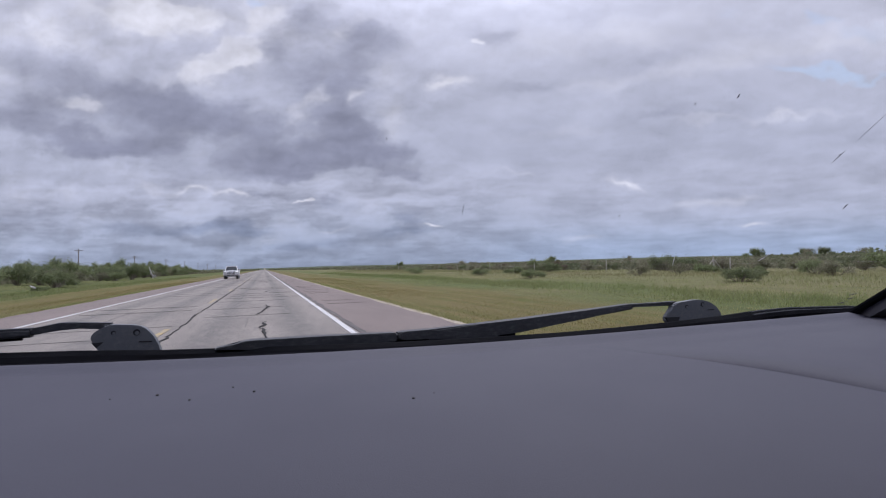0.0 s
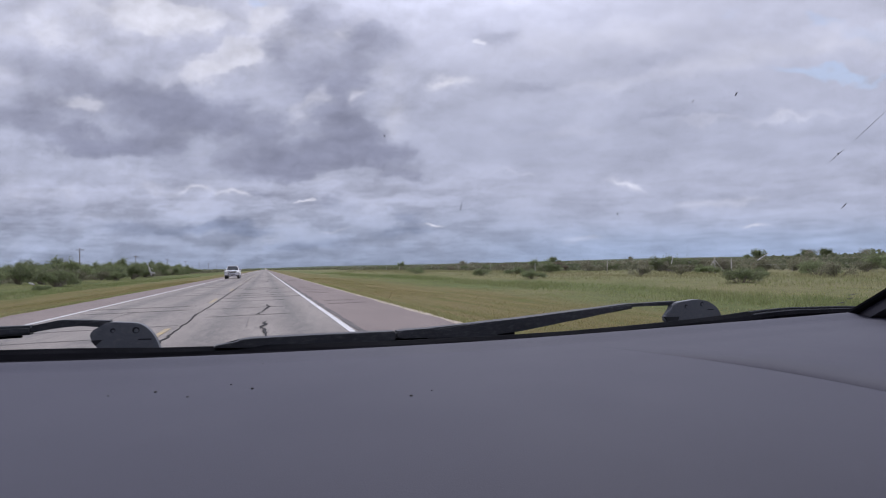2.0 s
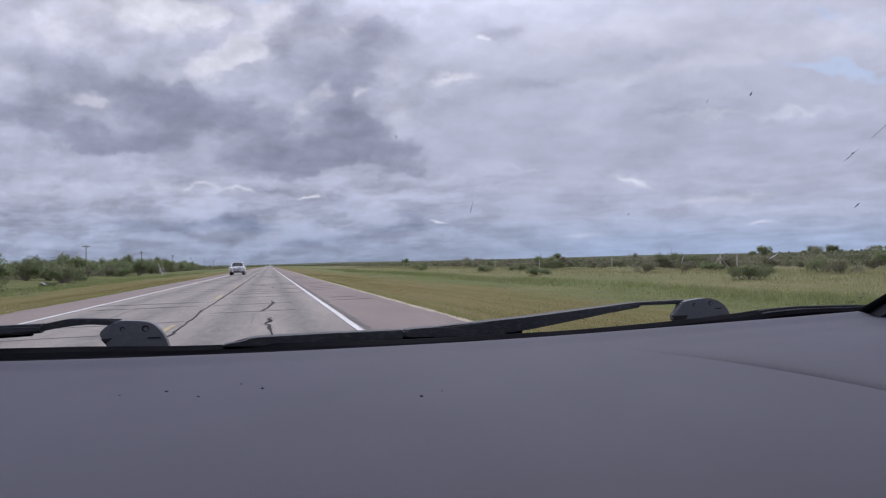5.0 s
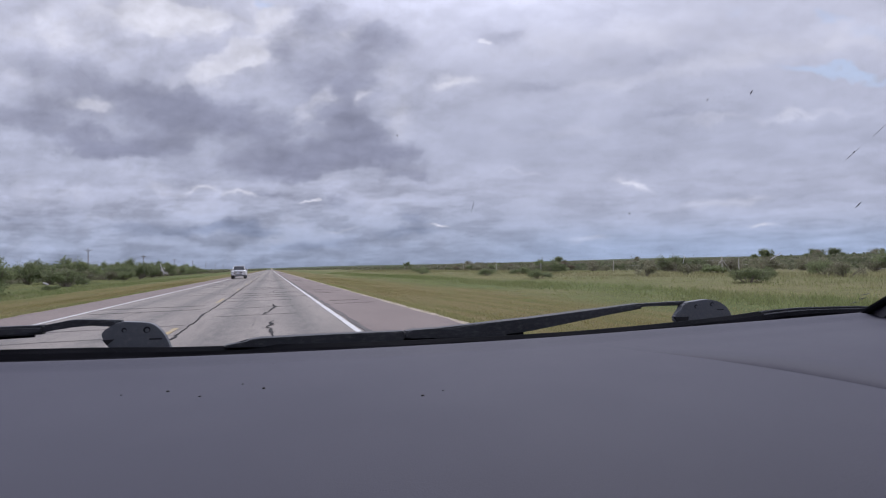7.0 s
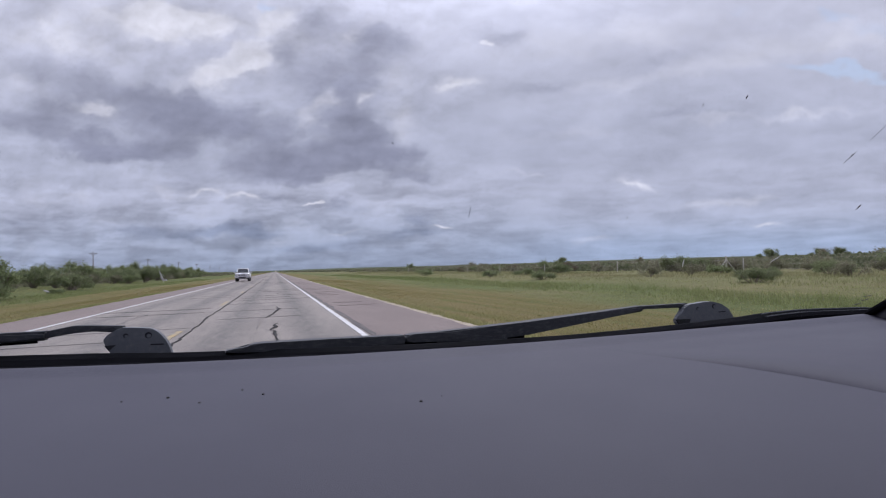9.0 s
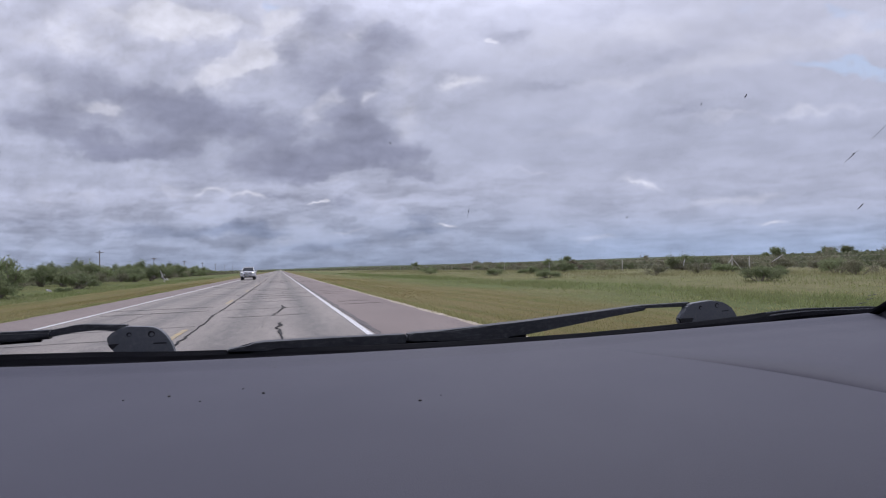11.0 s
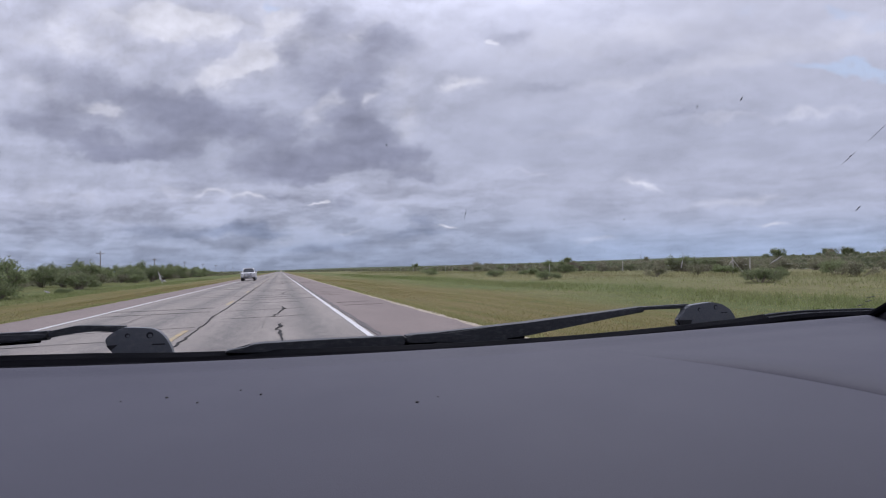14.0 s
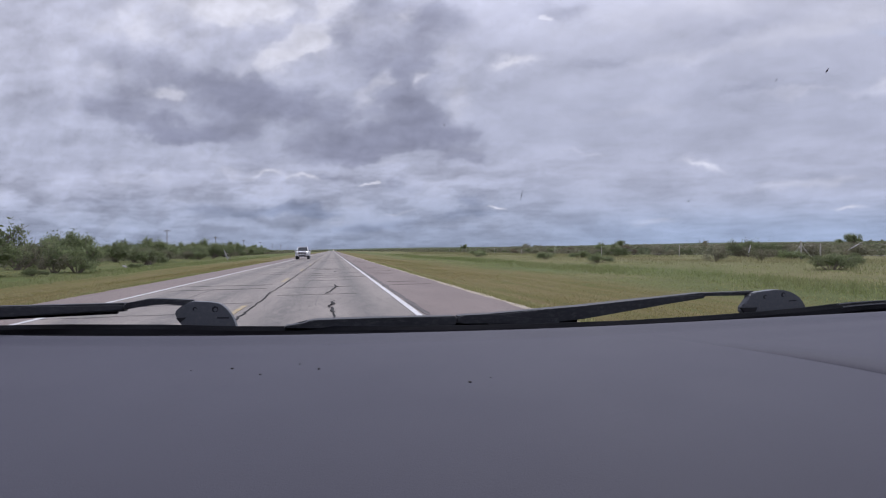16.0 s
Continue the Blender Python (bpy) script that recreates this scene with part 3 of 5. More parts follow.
def road():
    base = thing("road", "straight two-lane road of pale cracked pavement with red-brown shoulders", "road", kind="structure")
    ys = [ROAD_NEAR] + [v for v in np.geomspace(60, ROAD_FAR + 60, 60) - 60 if v > ROAD_NEAR]

    def strip(name, x0, x1, z, mat, label="", ragged=0.0):
        bm = bmesh.new()
        rows = []
        fine = np.concatenate((np.arange(-20, 70, 0.35), np.geomspace(70, ROAD_FAR, 60))) if ragged else ys
        for y in fine:
            wob = ragged * (noise.noise((x0, y * 0.7, 0.3)) + 0.6 * noise.noise((x1, y * 2.3, 4.3)))
            a, b = (x0 + wob, x1) if x0 < -6 else (x0, x1 + wob)
            rows.append([bm.verts.new((a, y, z - 0.2)), bm.verts.new((a, y, z)), bm.verts.new((b, y, z)), bm.verts.new((b, y, z - 0.2))])
        for p, q in zip(rows, rows[1:]):
            for i in range(3):
                bm.faces.new((p[i], p[i + 1], q[i + 1], q[i]))
        return part(name, bm, mat, base, label)

    strip("carriageway", LEFT_LINE - 0.12, RIGHT_LINE + 0.12, 0.0, MAT["road"], "pale grey worn carriageway with darker wheel tracks")
    strip("shoulder", RIGHT_LINE + 0.121, RIGHT_EDGE, -0.006, MAT["shoulder"], "red-brown chip-sealed shoulder", 0.10)
    strip("shoulder", LEFT_EDGE, LEFT_LINE - 0.121, -0.006, MAT["shoulder"], "red-brown chip-sealed shoulder", 0.10)
    rng = random.Random(4)
    # tarred joint beside the right edge line
    path = [(RIGHT_LINE + 0.19 + 0.02 * noise.noise((0.2, y * 0.4, 0)) + 0.03 * noise.noise((0.2, y * 2.4, 0)), y) for y in np.concatenate((np.arange(2, 90, 0.3), np.geomspace(90, 900, 30)))]
    ribbon("tarred_joint", path, [max(0.03, 0.13 + 0.14 * noise.noise((5.2, y * 0.8, 0)) + 0.10 * noise.noise((5.2, y * 2.9, 3))) for x, y in path], 0.0, MAT["tar_strip"], base)
    # loose pale gravel along the right edge
    path = [(RIGHT_EDGE + 0.10 + 0.05 * noise.noise((7, y * 0.5, 0)), y) for y in np.concatenate((np.arange(2, 80, 0.4), np.geomspace(80, 700, 40)))]
    ribbon("gravel_edge", path, [max(0.03, 0.24 + 0.26 * noise.noise((9.2, y * 0.35, 0)) + 0.12 * noise.noise((9.2, y * 1.7, 4))) for x, y in path], -0.018, MAT["gravel"], base)
    # painted lines
    for x in (LEFT_LINE, RIGHT_LINE):
        path = [(x + 0.012 * noise.noise((x, y * 0.15, 2)), y) for y in np.concatenate((np.arange(-15, 120, 1.0), np.geomspace(120, ROAD_FAR, 60)))]
        ribbon("edge_line", path, [0.118 + 0.02 * noise.noise((x, y * 0.9, 9)) for _, y in path], 0.006, MAT["white"], base)
    for i in range(-1, 34):
        y0 = 9.6 + 12.2 * i
        path = [(CENTRE + 0.01 * noise.noise((1, y, 2)), y) for y in np.arange(y0, y0 + 3.05, 0.38)]
        ribbon("centre_dash", path, [0.115 + 0.035 * noise.noise((3, y * 1.9, 9)) for _, y in path], 0.006, MAT["yellow"], base)
    # sealed crack that follows the middle of the road
    y, path = 3.0, []
    while y < 95:
        path.append((CENTRE + 0.17 + 0.13 * noise.noise((0.4, y * 0.11, 0)) + 0.06 * noise.noise((0.4, y * 0.9, 5)) + 0.06 * noise.noise((0.4, y * 2.3, 5)) + 0.03 * noise.noise((0.4, y * 6.1, 5)), y))
        y += 0.14
    ribbon("centre_crack", path, [max(0.007, 0.026 + 0.055 * noise.noise((8, q * 0.6, 0)) + 0.035 * noise.noise((8, q * 3.2, 3))) * (1 + q / 60) for _, q in path], 0.011, MAT["seal"], base)
    # cracks across the lanes, sealed in places
    y = 6.8
    while y < 150:
        kind = rng.random()
        spans = []
        if kind < 0.55:
            spans.append((CENTRE + rng.uniform(0.05, 0.5), RIGHT_LINE - rng.choice((0.05, 0.1, 0.8))))
        if kind > 0.30:
            spans.append((LEFT_LINE + rng.choice((0.1, 0.4, 1.2)), CENTRE - rng.uniform(-0.2, 0.5)))
        if rng.random() < 0.42:
            spans.append((RIGHT_LINE + 0.45, RIGHT_EDGE - rng.uniform(0.15, 0.9)))
        for k, (x0, x1) in enumerate(spans):
            xs = np.arange(x0, x1, 0.14)
            if len(xs) < 5:
                continue
            yy = y + 0.5 * k * rng.uniform(-1, 1)
            slant = rng.uniform(-0.03, 0.03)
            path = [(x, yy + slant * (x - x0) + 0.09 * noise.noise((x * 0.8, yy, 1)) + 0.03 * noise.noise((x * 4, yy, 6))) for x in xs]
            fat = rng.choice((0.014, 0.018, 0.022, 0.027, 0.034)) * (1 + yy / 120)
            ws = [max(0.007, fat * (0.9 + 1.0 * noise.noise((x * 1.6, yy, 3)))) * min(1, 5 * min(i + 0.3, len(xs) - i) / len(xs) + 0.25) for i, x in enumerate(xs)]
            ribbon("cross_crack", path, ws, 0.0155 if fat > 0.025 else 0.0105, MAT["seal" if fat > 0.025 else "hairline"], base)
        y += rng.uniform(0.9, 2.6) + y * 0.045
    # winding tarred cracks, some with a fork
    for x, y0, y1, sway, freq, fat, seed in ((0.15, 9.6, 13.2, 0.42, 0.30, 0.055, 1), (-0.05, 15.0, 19.5, 0.35, 0.30, 0.05, 7), (0.3, 30.0, 32.0, 0.3, 0.5, 0.07, 2),
                                             (0.2, 52.0, 58.0, 0.5, 0.3, 0.06, 5)):
        qs = np.arange(y0, y1, 0.12)
        path = [(x + sway * noise.noise((seed * 1.7, q * freq, 0)) + 0.09 * noise.noise((seed, q * 1.9, 5)) + 0.06 * noise.noise((seed, q * 5, 5)), q) for q in qs]
        ws = [(fat * max(0.25, 0.7 + 1.1 * noise.noise((seed * 3, q * 1.4, 2)))) * min(1.0, 5 * min(i + 0.5, len(qs) - i) / len(qs)) + 0.010 for i, q in enumerate(qs)]
        ribbon("winding_crack", path, ws, 0.0205, MAT["seal"], base)
    # lengthwise hairlines and a pale saw joint
    for x, y0, y1 in ((-0.42, 12.0, 14.6), (-3.9, 14.0, 19.0), (-0.5, 28.0, 40.0)):
        qs = np.arange(y0, y1, 0.2)
        ribbon("lane_crack", [(x + 0.07 * noise.noise((x, q * 0.8, 1)), q) for q in qs], [max(0.005, 0.014 + 0.02 * noise.noise((x, q * 2, 4))) for q in qs], 0.0255, MAT["hairline"], base)
    return base


ground()
road()


# ---- the car that carries the camera: only what it shows of itself, plain panels that close the cabin, unseen pieces added to shade the dashboard ----
SCREEN_SLOPE = math.tan(radians(30))


def dash_edge(x):
    """How far ahead the dashboard meets the windscreen."""
    return ((-0.0685 * x + 0.2214) * x - 0.1811) * x + 0.5882


def crease(y):
    """Where the passenger's pad begins, across the car."""
    return 0.420 - 1.3 * max(y - 0.26, 0.0) ** 2


def dash_height(x, y):
    edge = dash_edge(x)
    z = 1.170 + 0.005 * smoothstep(edge - 0.035, edge - 0.004, y)
    z += 0.002 * smoothstep(edge - 0.10, edge - 0.06, y) * smoothstep(0.2, 0.6, x)
    z -= 0.30 * max(0.10 - y, 0.0) ** 1.3 * 8
    return z


def dashboard(car):
    bm = bmesh.new()
    xs = np.arange(-0.62, 1.06, 0.008)
    rows = []
    for j in range(91):
        s = j / 90
        rows.append([bm.verts.new((x, -0.05 + s * (dash_edge(x) + 0.05), 0)) for x in xs])
    for row in rows:
        for v in row:
            v.co.z = dash_height(v.co.x, v.co.y)
    for p, q in zip(rows, rows[1:]):
        for i in range(len(xs) - 1):
            bm.faces.new((p[i], p[i + 1], q[i + 1], q[i]))
    low = [bm.verts.new((v.co.x, v.co.y, 0.75)) for v in rows[-1]]
    for i in range(len(xs) - 1):
        bm.faces.new((rows[-1][i], rows[-1][i + 1], low[i + 1], low[i]))
    return part("dashboard", bm, MAT["dash"], car, "lilac-grey grained vinyl dashboard top, dusty, with a raised pad", smooth=True)


def dash_pad(car):
    """Passenger's pad: a slightly proud panel with a rolled edge that runs out towards the glass."""
    bm = bmesh.new()
    steps = (0.0, 0.0015, 0.006, 0.013, 0.022, 0.034, 0.050, 0.08, 0.18, 0.30, 0.42, 0.55, 0.66)
    rises = (-0.0002, 0.16, 0.42, 0.68, 0.88, 0.97, 1.0, 1.0, 1.0, 1.0, 1.0, 1.0, 1.0)
    rows = []
    for y in np.linspace(0.02, 0.50, 70):
        lift = 0.0006 + 0.0088 * smoothstep(0.50, 0.30, y)
        rows.append([bm.verts.new((crease(y) + dx, y, dash_height(crease(y) + dx, y) + lift * r)) for dx, r in zip(steps, rises)])
    for p, q in zip(rows, rows[1:]):
        for i in range(len(steps) - 1):
            bm.faces.new((p[i], p[i + 1], q[i + 1], q[i]))
    return part("dash_pad", bm, MAT["dash"], car, "raised vinyl pad with a rolled edge", smooth=True)


def cowl(car):
    """Black band below the glass: rubber lip and cowl panel."""
    xs = np.arange(-0.62, 1.065, 0.03)
    # fall of the sight line that grazes the cowl's top, across the car
    falls = ((-0.414, 0.1201), (-0.329, 0.1224), (-0.281, 0.1251), (-0.192, 0.1304), (-0.104, 0.1389), (-0.030, 0.1434), (0.156, 0.1555), (0.268, 0.1596), (0.382, 0.1615), (0.472, 0.1596), (0.550, 0.1569), (0.659, 0.1502), (0.720, 0.1438), (0.783, 0.1414), (0.936, 0.1485), (0.991, 0.1558), (1.127, 0.1725))

    def cowl_top(x, y):
        return EYE[2] - y * np.interp(x, [t[0] for t in falls], [t[1] for t in falls])

    bm = bmesh.new()
    rows = []
    for x in xs:
        e = dash_edge(x)
        rows.append([bm.verts.new(c) for c in ((x, e - 0.002, 1.150), (x, e - 0.002, 1.1745), (x, e + 0.010, 1.1750), (x, e + 0.016, 1.1650), (x, e + 0.016, 1.15))])
    for p, q in zip(rows, rows[1:]):
        for i in range(4):
            bm.faces.new((p[i], p[i + 1], q[i + 1], q[i]))
    part("windscreen_seal", bm, MAT["rubber"], car, "black rubber lip below the glass", smooth=False)
    for k, (near, far, drop, mat) in enumerate(((0.018, 0.036, 0.0052, "rubber"), (0.038, 0.060, 0.0, "cowl"))):
        bm = bmesh.new()
        rows = []
        for x in xs:
            e = dash_edge(x)
            top = cowl_top(x, e + 0.5 * (near + far)) - drop
            rows.append([bm.verts.new(c) for c in ((x, e + near, 1.10), (x, e + near, top - 0.005), (x, e + near + 0.006, top), (x, e + far - 0.01, top - 0.0005), (x, e + far, top - 0.008), (x, e + far, 1.10))])
        for p, q in zip(rows, rows[1:]):
            for i in range(5):
                bm.faces.new((p[i], p[i + 1], q[i + 1], q[i]))
        part("cowl_panel", bm, MAT[mat], car, "dusty black plastic cowl below the glass", smooth=False)
    # ribs of the cowl at the passenger's side
    for k in range(3):
        pts = [(x, dash_edge(x) + 0.037 - 0.006 * k, cowl_top(x, dash_edge(x) + 0.037 - 0.006 * k) - 0.0015 - 0.0042 * k) for x in np.linspace(0.70, 1.0, 14)]
        part("cowl_rib", tube(pts, 0.0013, 6), MAT["blade"], car)


def windscreen(car):
    """Curved pane, a few millimetres thick, from the seal back over the camera."""
    bm = bmesh.new()
    grid = []
    xs, ss = np.linspace(-0.62, 1.06, 36), np.linspace(0, 1, 14)
    for lay in (0.0, 0.005):
        rows = []
        for s in ss:
            row = []
            for x in xs:
                e = dash_edge(x) + 0.012
                y = e + s * (-0.12 - e)
                row.append(bm.verts.new((x, y, 1.172 + (e - y) * SCREEN_SLOPE + lay)))
            rows.append(row)
        grid.append(rows)
    for rows in grid:
        for p, q in zip(rows, rows[1:]):
            for i in range(len(xs) - 1):
                bm.faces.new((p[i], p[i + 1], q[i + 1], q[i]))
    ob = part("windscreen", bm, MAT["glass"], car, "clear laminated windscreen with dried insect marks", smooth=True)
    ob.visible_shadow = False
    return ob


def pillar(car):
    """Passenger's side pillar, rising back along the edge of the glass."""
    bm = bmesh.new()
    a, b = Vector((0.8801, 0.5571, 1.1757)), Vector((0.5918, -0.1000, 1.5471))
    sec = ((0.004, 0.0), (0.12, 0.004), (0.12, -0.05), (0.006, -0.02))
    rows = [[bm.verts.new(a.lerp(b, s) + Vector((u, 0, w - 0.004))) for u, w in sec] for s in (0, 0.25, 0.5, 0.75, 1)]
    for p, q in zip(rows, rows[1:]):
        for i in range(4):
            bm.faces.new((p[i], p[(i + 1) % 4], q[(i + 1) % 4], q[i]))
    part("pillar_trim", bm, MAT["trim"], car, "charcoal windscreen pillar trim")
    part("pillar_seal", tube([a.lerp(b, s) + Vector((0.0, 0.0, -0.004)) for s in (0, 0.3, 0.6, 1)], 0.0055, 8), MAT["rubber"], car)


def smooth_outline(pts, times=2):
    """Round an outline's corners (corner cutting)."""
    for _ in range(times):
        out = []
        for (a, b), (c, d) in zip(pts, pts[1:] + pts[:1]):
            out += [(0.8 * a + 0.2 * c, 0.8 * b + 0.2 * d), (0.2 * a + 0.8 * c, 0.2 * b + 0.8 * d)]
        pts = out
    return pts


def wiper_head(owner, outline, y, holes, slot):
    bm = prism(smooth_outline(outline, 1), y, y + 0.010, "y", bevel=0.0022, segments=2)
    part("pivot_cover", bm, MAT["wiper"], owner, "black moulded pivot cover with two holes", smooth=False)
    # black discs are the holes' shade; the off-centre screw leaves a crescent of it
    for x, z, r in holes:
        bm = tube([(x, y - 0.0006, z), (x, y + 0.004, z)], r, 14)
        part("screw_hole", bm, MAT["recess_shade"], owner)
        part("screw", tube([(x + 0.0005, y - 0.0011, z - 0.0006), (x + 0.0005, y + 0.003, z - 0.0006)], 0.62 * r, 12), MAT["wiper"], owner, "grey screw head in its recess")
    # thin black bar as the shade in the slot
    (x0, z0), (x1, z1) = slot
    part("slot", prism([(x0, z0), (x1, z1), (x1, z1 + 0.0016), (x0, z0 + 0.0016)], y - 0.0006, y + 0.003), MAT["recess_shade"], owner)


def bar(upper, lower, y0, y1, bevel):
    """A flat bar between an upper and a lower edge of (x, z)."""
    return prism(list(upper) + list(lower)[::-1], y0, y1, "y", bevel=bevel)


def wipers(car):
    left = new("wiper")
    left.parent = car
    tagged(left, "black windscreen wiper parked along the cowl")
    wiper_head(left, [(-0.1914, 1.1933), (-0.1876, 1.186), (-0.1837, 1.1798), (-0.1809, 1.1738), (-0.1167, 1.1687), (-0.1196, 1.1756), (-0.1214, 1.1818), (-0.1243, 1.1881), (-0.1284, 1.1944), (-0.1343, 1.2008), (-0.1419, 1.2052), (-0.1718, 1.2077), (-0.178, 1.2048), (-0.1876, 1.1989)],
               0.69, ((-0.1673, 1.1978, 0.0027), (-0.1437, 1.1968, 0.0038)), ((-0.1415, 1.1848), (-0.1275, 1.1843)))
    # black wedge on the cover for the shade in its notch
    part("notch", prism([(-0.1893, 1.1874), (-0.177, 1.1878), (-0.1848, 1.1812)], 0.6893, 0.693), MAT["recess_shade"], left)
    part("arm", bar([(-0.2503, 1.2068), (-0.236, 1.2094), (-0.2219, 1.2120), (-0.205, 1.2113), (-0.170, 1.2083)], [(-0.2495, 1.1990), (-0.236, 1.2015), (-0.2203, 1.2052), (-0.203, 1.2042), (-0.170, 1.2000)], 0.697, 0.709, 0.0018),
         MAT["blade"], left, "cranked steel wiper arm")
    part("blade", bar([(-0.62, 1.212), (-0.45, 1.2085), (-0.2490, 1.2070)], [(-0.62, 1.196), (-0.45, 1.1935), (-0.2490, 1.1966)], 0.70, 0.716, 0.003), MAT["blade"], left, "rubber-edged wiper blade")
    part("rubber_strip", bar([(-0.62, 1.196), (-0.45, 1.1932), (-0.26, 1.196)], [(-0.62, 1.193), (-0.45, 1.1905), (-0.26, 1.1935)], 0.705, 0.709, 0.0008), MAT["rubber"], left)
    right = new("wiper")
    right.parent = car
    tagged(right, "black windscreen wiper parked across the glass")
    wiper_head(right, [(0.5817, 1.1782), (0.5857, 1.1673), (0.6976, 1.1622), (0.6969, 1.1763), (0.689, 1.1867), (0.6695, 1.1985), (0.6488, 1.203), (0.6001, 1.199), (0.5990, 1.1930)],
               0.63, ((0.6233, 1.1926, 0.0030), (0.6554, 1.1946, 0.0037)), ((0.6653, 1.1843), (0.6783, 1.1845)))
    # the notch's shade, as a black piece laid on the cover
    part("notch", prism([(0.5817, 1.1782), (0.6092, 1.1775), (0.6055, 1.1707), (0.5868, 1.1701)], 0.6293, 0.633), MAT["recess_shade"], right)
    part("arm", bar([(0.43, 1.1952), (0.5252, 1.2009), (0.6124, 1.2010)], [(0.43, 1.1890), (0.527, 1.1960), (0.6121, 1.1945)], 0.636, 0.648, 0.0018), MAT["blade"], right, "slender steel wiper arm")
    part("arm_channel", bar([(0.1995, 1.1836), (0.2799, 1.1870), (0.3344, 1.1893), (0.4362, 1.1958), (0.5252, 1.2013)], [(0.1995, 1.1700), (0.2793, 1.1690), (0.3338, 1.1716), (0.4464, 1.1850), (0.5280, 1.1935)], 0.634, 0.652, 0.0025),
         MAT["blade"], right, "broad tapered wiper arm channel")
    part("blade", bar([(-0.055, 1.1795), (-0.034, 1.1812), (-0.026, 1.1848), (-0.0158, 1.1856), (0.06, 1.1850), (0.1565, 1.1830)], [(-0.055, 1.1770), (-0.034, 1.1765), (-0.026, 1.1760), (-0.0159, 1.1755), (0.06, 1.1740), (0.1565, 1.1715)], 0.632, 0.650, 0.0022), MAT["blade"], right, "dusty wiper blade")
    part("blade", bar([(0.1575, 1.1822), (0.168, 1.1836), (0.1990, 1.1838), (0.30, 1.172)], [(0.1575, 1.1735), (0.168, 1.1730), (0.1990, 1.1720), (0.30, 1.164)], 0.633, 0.651, 0.0022), MAT["blade"], right, "dusty wiper blade")
    part("rubber_strip", bar([(-0.02, 1.1790), (0.06, 1.1768), (0.1565, 1.1745), (0.20, 1.1735), (0.30, 1.172), (0.335, 1.1725)], [(-0.02, 1.160), (0.06, 1.159), (0.1565, 1.158), (0.20, 1.157), (0.30, 1.158), (0.335, 1.158)], 0.652, 0.656, 0.0008), MAT["rubber"], right)


def cabin(car):
    part("roof_lining", box(-0.62, 1.06, -2.3, -0.125, 1.560, 1.60, 0.008), MAT["head_liner"], car, "plain pale cloth headliner")
    part("cabin_side", box(-0.66, -0.622, -2.3, 0.66, 0.02, 1.13, 0.01), MAT["shell"], car)
    # unseen wall where the driver's window would be, added to dim the left dashboard
    part("cabin_side", box(-0.66, -0.622, -2.3, 0.40, 1.131, 1.599, 0.01), MAT["shell"], car)
    # unseen board under the roof, added to keep light off the dashboard's left
    part("sun_visor", box(-0.58, 0.28, -0.12, 0.155, 1.408, 1.428, 0.006), MAT["head_liner"], car, "unseen pale board added to shade the left dashboard")
    # out-of-view plate added to block sky light from the left
    part("side_header", prism([(-0.05, 1.552), (0.30, 1.34), (0.60, 1.14), (0.60, 1.10), (-0.05, 1.10)], -0.61, -0.585, "x", bevel=0.004), MAT["shell"], car)
    # unseen left pillar, made broad to cast shade on the dashboard
    part("pillar_trim", tube([(-0.50, 0.60, 1.16), (-0.44, 0.28, 1.36), (-0.38, -0.06, 1.56)], 0.085, 10), MAT["trim"], car, "charcoal windscreen pillar trim")
    part("cabin_side", box(1.062, 1.10, -2.3, 0.66, 0.02, 1.13, 0.01), MAT["shell"], car)
    part("cabin_back", box(-0.62, 1.06, -2.34, -2.302, 0.02, 1.599, 0.01), MAT["shell"], car)
    part("cabin_floor", box(-0.62, 1.06, -2.3, 0.66, 0.03, 0.07, 0.01), MAT["shell"], car)
    part("firewall", box(-0.62, 1.06, 0.80, 0.82, 0.02, 1.12, 0.004), MAT["shell"], car)


car = thing("car", "passenger car interior with lilac-grey dashboard, black wipers and clear windscreen", "car")
car.matrix_basis = NOSE
dashboard(car)
dash_pad(car)
cowl(car)
windscreen(car)
pillar(car)
wipers(car)
cabin(car)


# ---- utility poles ----
def utility_pole():
    ob = thing("utility_pole", "weathered timber utility pole with a single crossarm", "utility pole", "poles along the road")
    part("pole", tube([(0, 0, -0.4), (0, 0, 4.5), (0, 0, 9.6)], [0.17, 0.145, 0.11], 10), MAT["pole"], ob)
    part("crossarm", box(-1.2, 1.2, 0.10, 0.22, 8.85, 9.0, 0.01), MAT["pole"], ob)
    for s in (-1, 1):
        part("brace", tube([(0.05 * s, 0.13, 8.1), (0.6 * s, 0.13, 8.86)], 0.025, 6), MAT["wire"], ob)
    for x in (-1.05, -0.45, 0.45, 1.05):
        part("insulator", tube([(x, 0.16, 9.0), (x, 0.16, 9.09), (x, 0.16, 9.12), (x, 0.16, 9.22)], [0.025, 0.03, 0.07, 0.04], 8), MAT["ceramic"], ob)
    return ob


pole = utility_pole()
pole.location = (-57, 196, 0)
for i, (px, py) in enumerate(((-59, 282), (-60, 372), (-61, 462), (-62, 560), (-63, 660), (-64, 780))):
    copy_thing(pole, pose(px, py, 0, 0, 0, 3 * math.sin(i * 2.1)))


